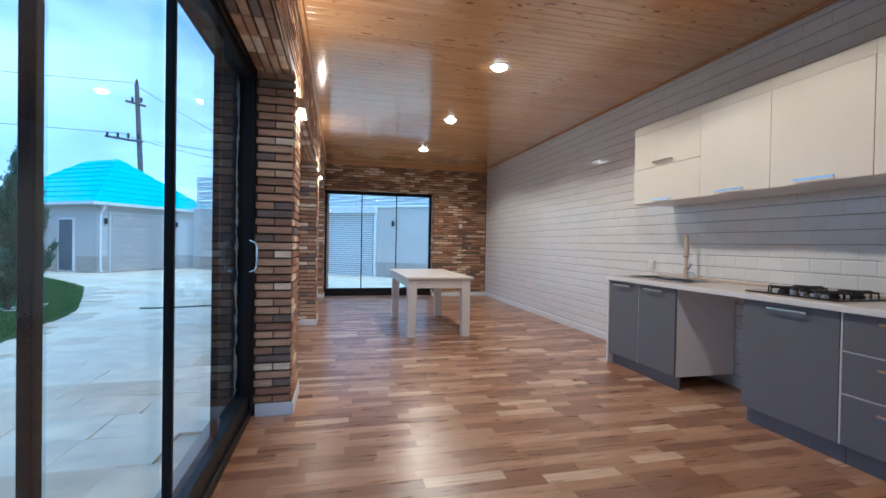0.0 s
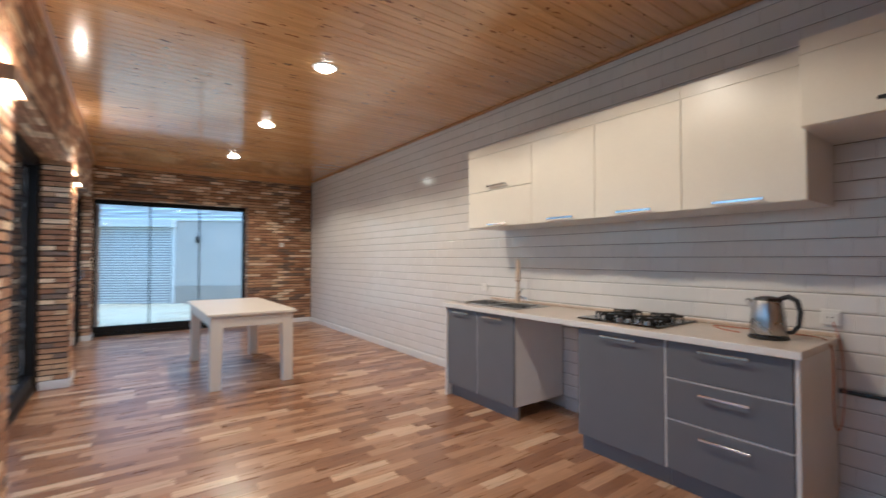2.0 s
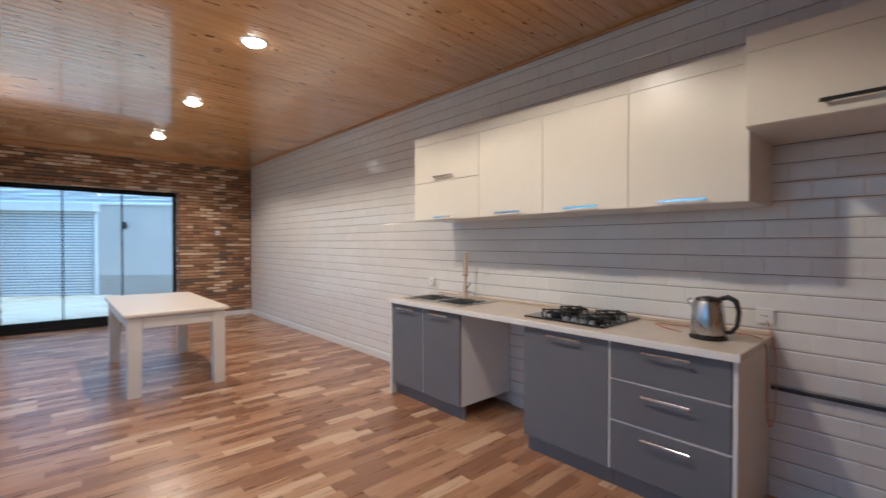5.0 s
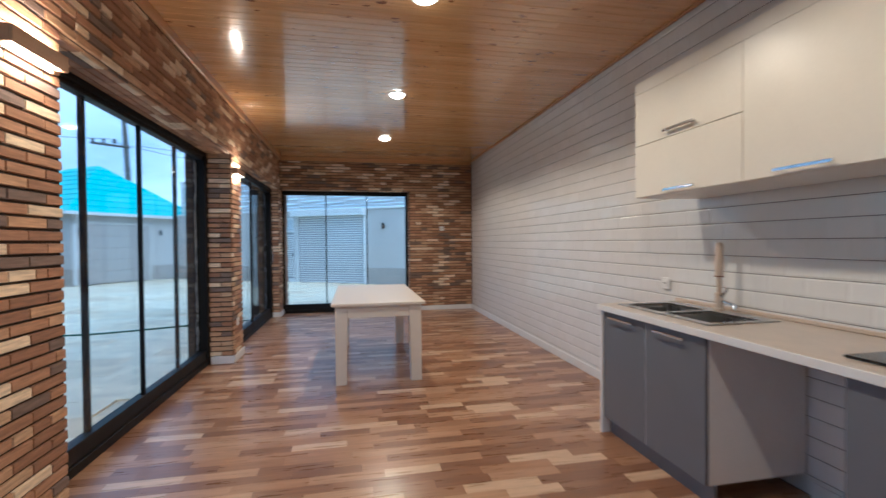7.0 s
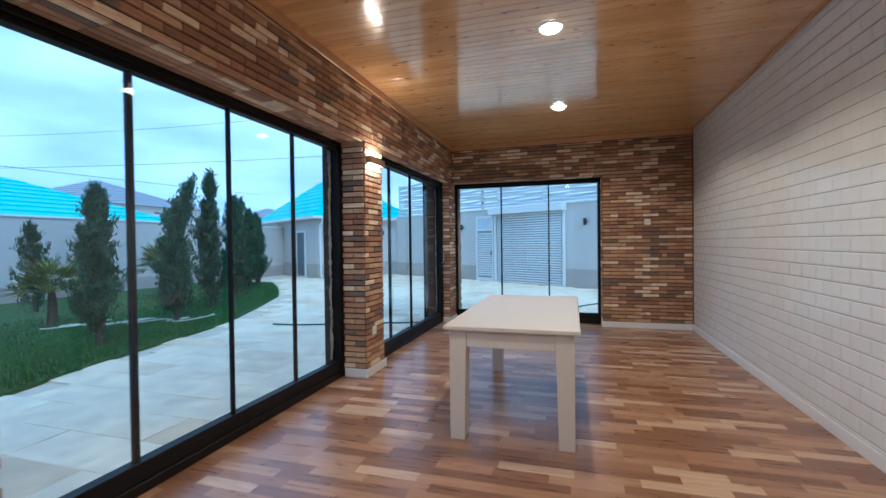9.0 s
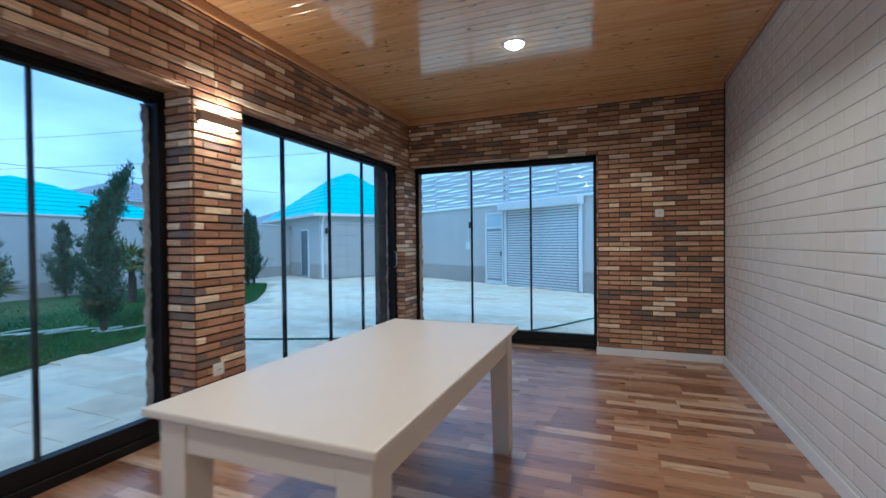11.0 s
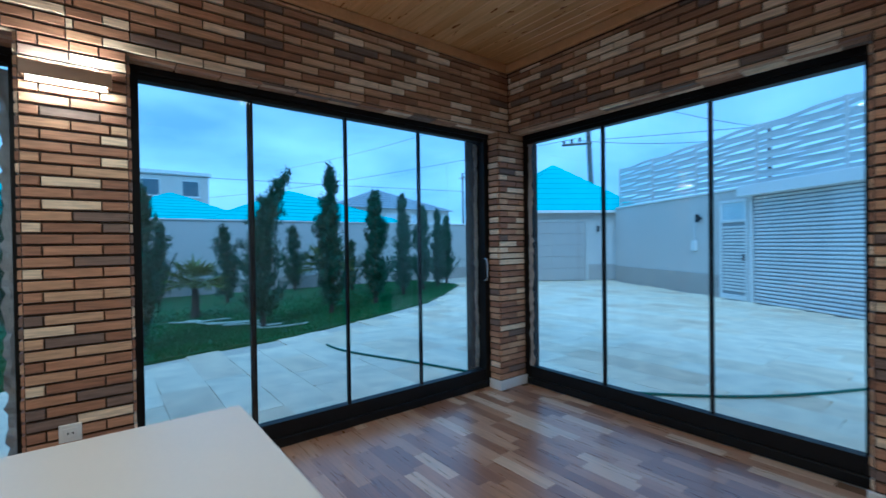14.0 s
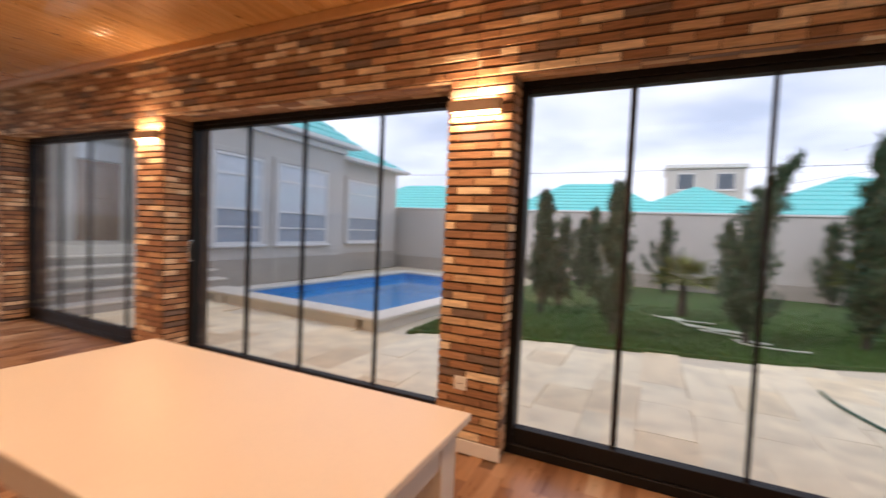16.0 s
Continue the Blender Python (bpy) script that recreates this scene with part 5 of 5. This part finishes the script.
def tile_data(hl, hh):
    c, d0, d1 = 0.009, 0.002, 0.0044
    vs = [(-hl, 0, -hh), (hl, 0, -hh), (hl, 0, hh), (-hl, 0, hh), (-hl, d0, -hh), (hl, d0, -hh), (hl, d0, hh), (-hl, d0, hh),
          (-hl + c, d1, -hh + c), (hl - c, d1, -hh + c), (hl - c, d1, hh - c), (-hl + c, d1, hh - c)]
    fs = [(8, 9, 10, 11)]
    for k in range(4):
        n = (k + 1) % 4
        fs += [(k, n, 4 + n, 4 + k), (4 + k, 4 + n, 8 + n, 8 + k)]
    return vs, [f[::-1] for f in fs]


def tiles():
    TW, TH, near, far_v, far_f, cache = 0.20, 0.10, 0, [], [], {}
    tilt = random.Random(15)
    r, z = 0, 0.0
    while z < CEIL - 0.02:
        h = min(TH, CEIL - 0.005 - z)
        y = 1.0 - (TW / 2 if r % 2 else 0)
        while y < N_IN - 0.01:
            a, b = max(1.0, y), min(N_IN, y + TW)
            y += TW
            if b - a < 0.03:
                continue
            key = (round((b - a) / 2 - 0.0004, 4), round(h / 2 - 0.0021, 4))
            place = pose(E_IN + 0.004, (a + b) / 2, z + h / 2, tilt.gauss(0, 0.17), 0, 90 + tilt.gauss(0, 0.17))
            if b < 4.9 and 0.5 < z < 2.65 and near < 300:
                if key not in cache:
                    cache[key] = soup("tile", *tile_data(*key), M_TILE)
                ob = new("tile", cache[key])
                ob.parent = east
                ob.matrix_basis = place
                near += 1
            else:
                vs, fs = tile_data(*key)
                k = len(far_v)
                far_v += [tuple(place @ Vector(v)) for v in vs]
                far_f += [tuple(i + k for i in f) for f in fs]
        z += TH
        r += 1
    ob = new("tile_field", soup("tile_field", far_v, far_f, M_TILE_FAR))
    ob.parent = east
    tagged(ob, "field of white bevelled wall tiles", kind="stuff")


tiles()


def laid(name, parent, x0, x1, y0, y1, widths, lengths, top, thick, gap, mats, near, stuff_label, keep=None, bevel=0.0015, seed=4, ragged=0.0):
    """Pieces laid in rows along x; near(x, y) picks those that are objects of their own."""
    rng, fv, ff, count, cache = random.Random(seed), [], [], 0, {}
    y = y0
    while y < y1 - 0.01:
        w = min(widths, y1 - y)
        x = x0 - rng.uniform(0, lengths[1])
        while x < x1 - 0.01:
            ln = round(rng.uniform(*lengths), 2)
            a, b = max(x0, x), min(x1, x + ln)
            x += ln
            if b - a < 0.02:
                continue
            cx, cy = (a + b) / 2, y + w / 2
            if keep and not keep(cx, cy):
                continue
            hl, hw, c, g = round((b - a) / 2 - gap / 2, 3), round(w / 2 - gap / 2, 3), bevel, thick
            vs = [(-hl, -hw, -g), (hl, -hw, -g), (hl, hw, -g), (-hl, hw, -g), (-hl, -hw, -c), (hl, -hw, -c), (hl, hw, -c), (-hl, hw, -c),
                  (-hl + c, -hw + c, 0), (hl - c, -hw + c, 0), (hl - c, hw - c, 0), (-hl + c, hw - c, 0)]
            fs = [(8, 9, 10, 11)]
            for k in range(4):
                n = (k + 1) % 4
                fs += [(k, n, 4 + n, 4 + k), (4 + k, 4 + n, 8 + n, 8 + k)]
            dz = rng.uniform(-bevel * 0.3, 0)
            if ragged:
                shift = [(rng.uniform(-ragged, ragged), rng.uniform(-ragged, ragged)) for _ in range(4)]
                vs = [(p[0] + shift[i % 4][0], p[1] + shift[i % 4][1], p[2]) for i, p in enumerate(vs)]
            if count < 300 and near(cx, cy):
                if ragged or (hl, hw) not in cache:
                    cache[hl, hw] = soup(name, vs, fs, mats[0])
                ob = new(name, cache[hl, hw])
                ob.parent = parent
                ob.matrix_basis = Matrix.Translation((cx, cy, top + dz))
                count += 1
            else:
                k = len(fv)
                fv += [(p[0] + cx, p[1] + cy, p[2] + top + dz) for p in vs]
                ff += [tuple(i + k for i in f) for f in fs]
        y += w
    if fv:
        ob = new(name + "_field", soup(name + "_field", fv, ff, mats[1]))
        ob.parent = parent
        tagged(ob, stuff_label, kind="stuff")


floor = structure("floor", block(W_IN - 0.3, E_IN, S_IN, 10.262, -0.0118, -0.0075), M_SUBFLOOR, "brown multi-strip wood laminate floor", "floor")
laid("plank", floor, -0.16, E_IN - 0.002, S_IN, 10.262, 0.084, (0.30, 0.44), 0.0, 0.0073, 0.0006, (M_STRIP, M_STRIP_FAR), lambda x, y: 2.3 < y < 5.6, "field of brown wood laminate strips",
     keep=lambda x, y: (y < N_IN or x < 2.49) and (x > 0.15 or any(a < y < b for a, b, _ in BAYS)), bevel=0.0006)
paving = structure("paving", block(-2.6, -0.36, 1.0, 1.5, GROUND - 0.03, GROUND - 0.019), M_EARTH, "pale irregular stone paving of the courtyard", "paving")


def on_paving(x, y):
    if x > -0.45 and y < 10.5:
        return False
    if x > 3.9 and y < 10.9:
        return False
    if y < 5.0 and (x < -2.55 or y < -1.2):
        return False
    if 5.0 <= y <= 16.9 and x < edge_x(y) + 0.12:
        return False
    # in front of the yard wall and the garage
    if (x - CX) * -DY + (y - CY) * DX > -0.1:
        return False
    gx, gy = x + 8.22, y - 19.25
    if -gx * math.sin(radians(58)) + gy * math.cos(radians(58)) > -0.15 and gx * math.cos(radians(58)) + gy * math.sin(radians(58)) > -0.2:
        return False
    return x > -9.5


laid("paving_stone", paving, -9.6, 8.0, -1.2, 22.5, 0.42, (0.40, 0.95), GROUND, 0.018, 0.002, (M_SLAB, M_SLAB_FAR), lambda x, y: -4.6 < x < 2.6 and 5.0 < y < 13.2, "field of pale paving stones", keep=on_paving, bevel=0.0012, seed=9, ragged=0.007)
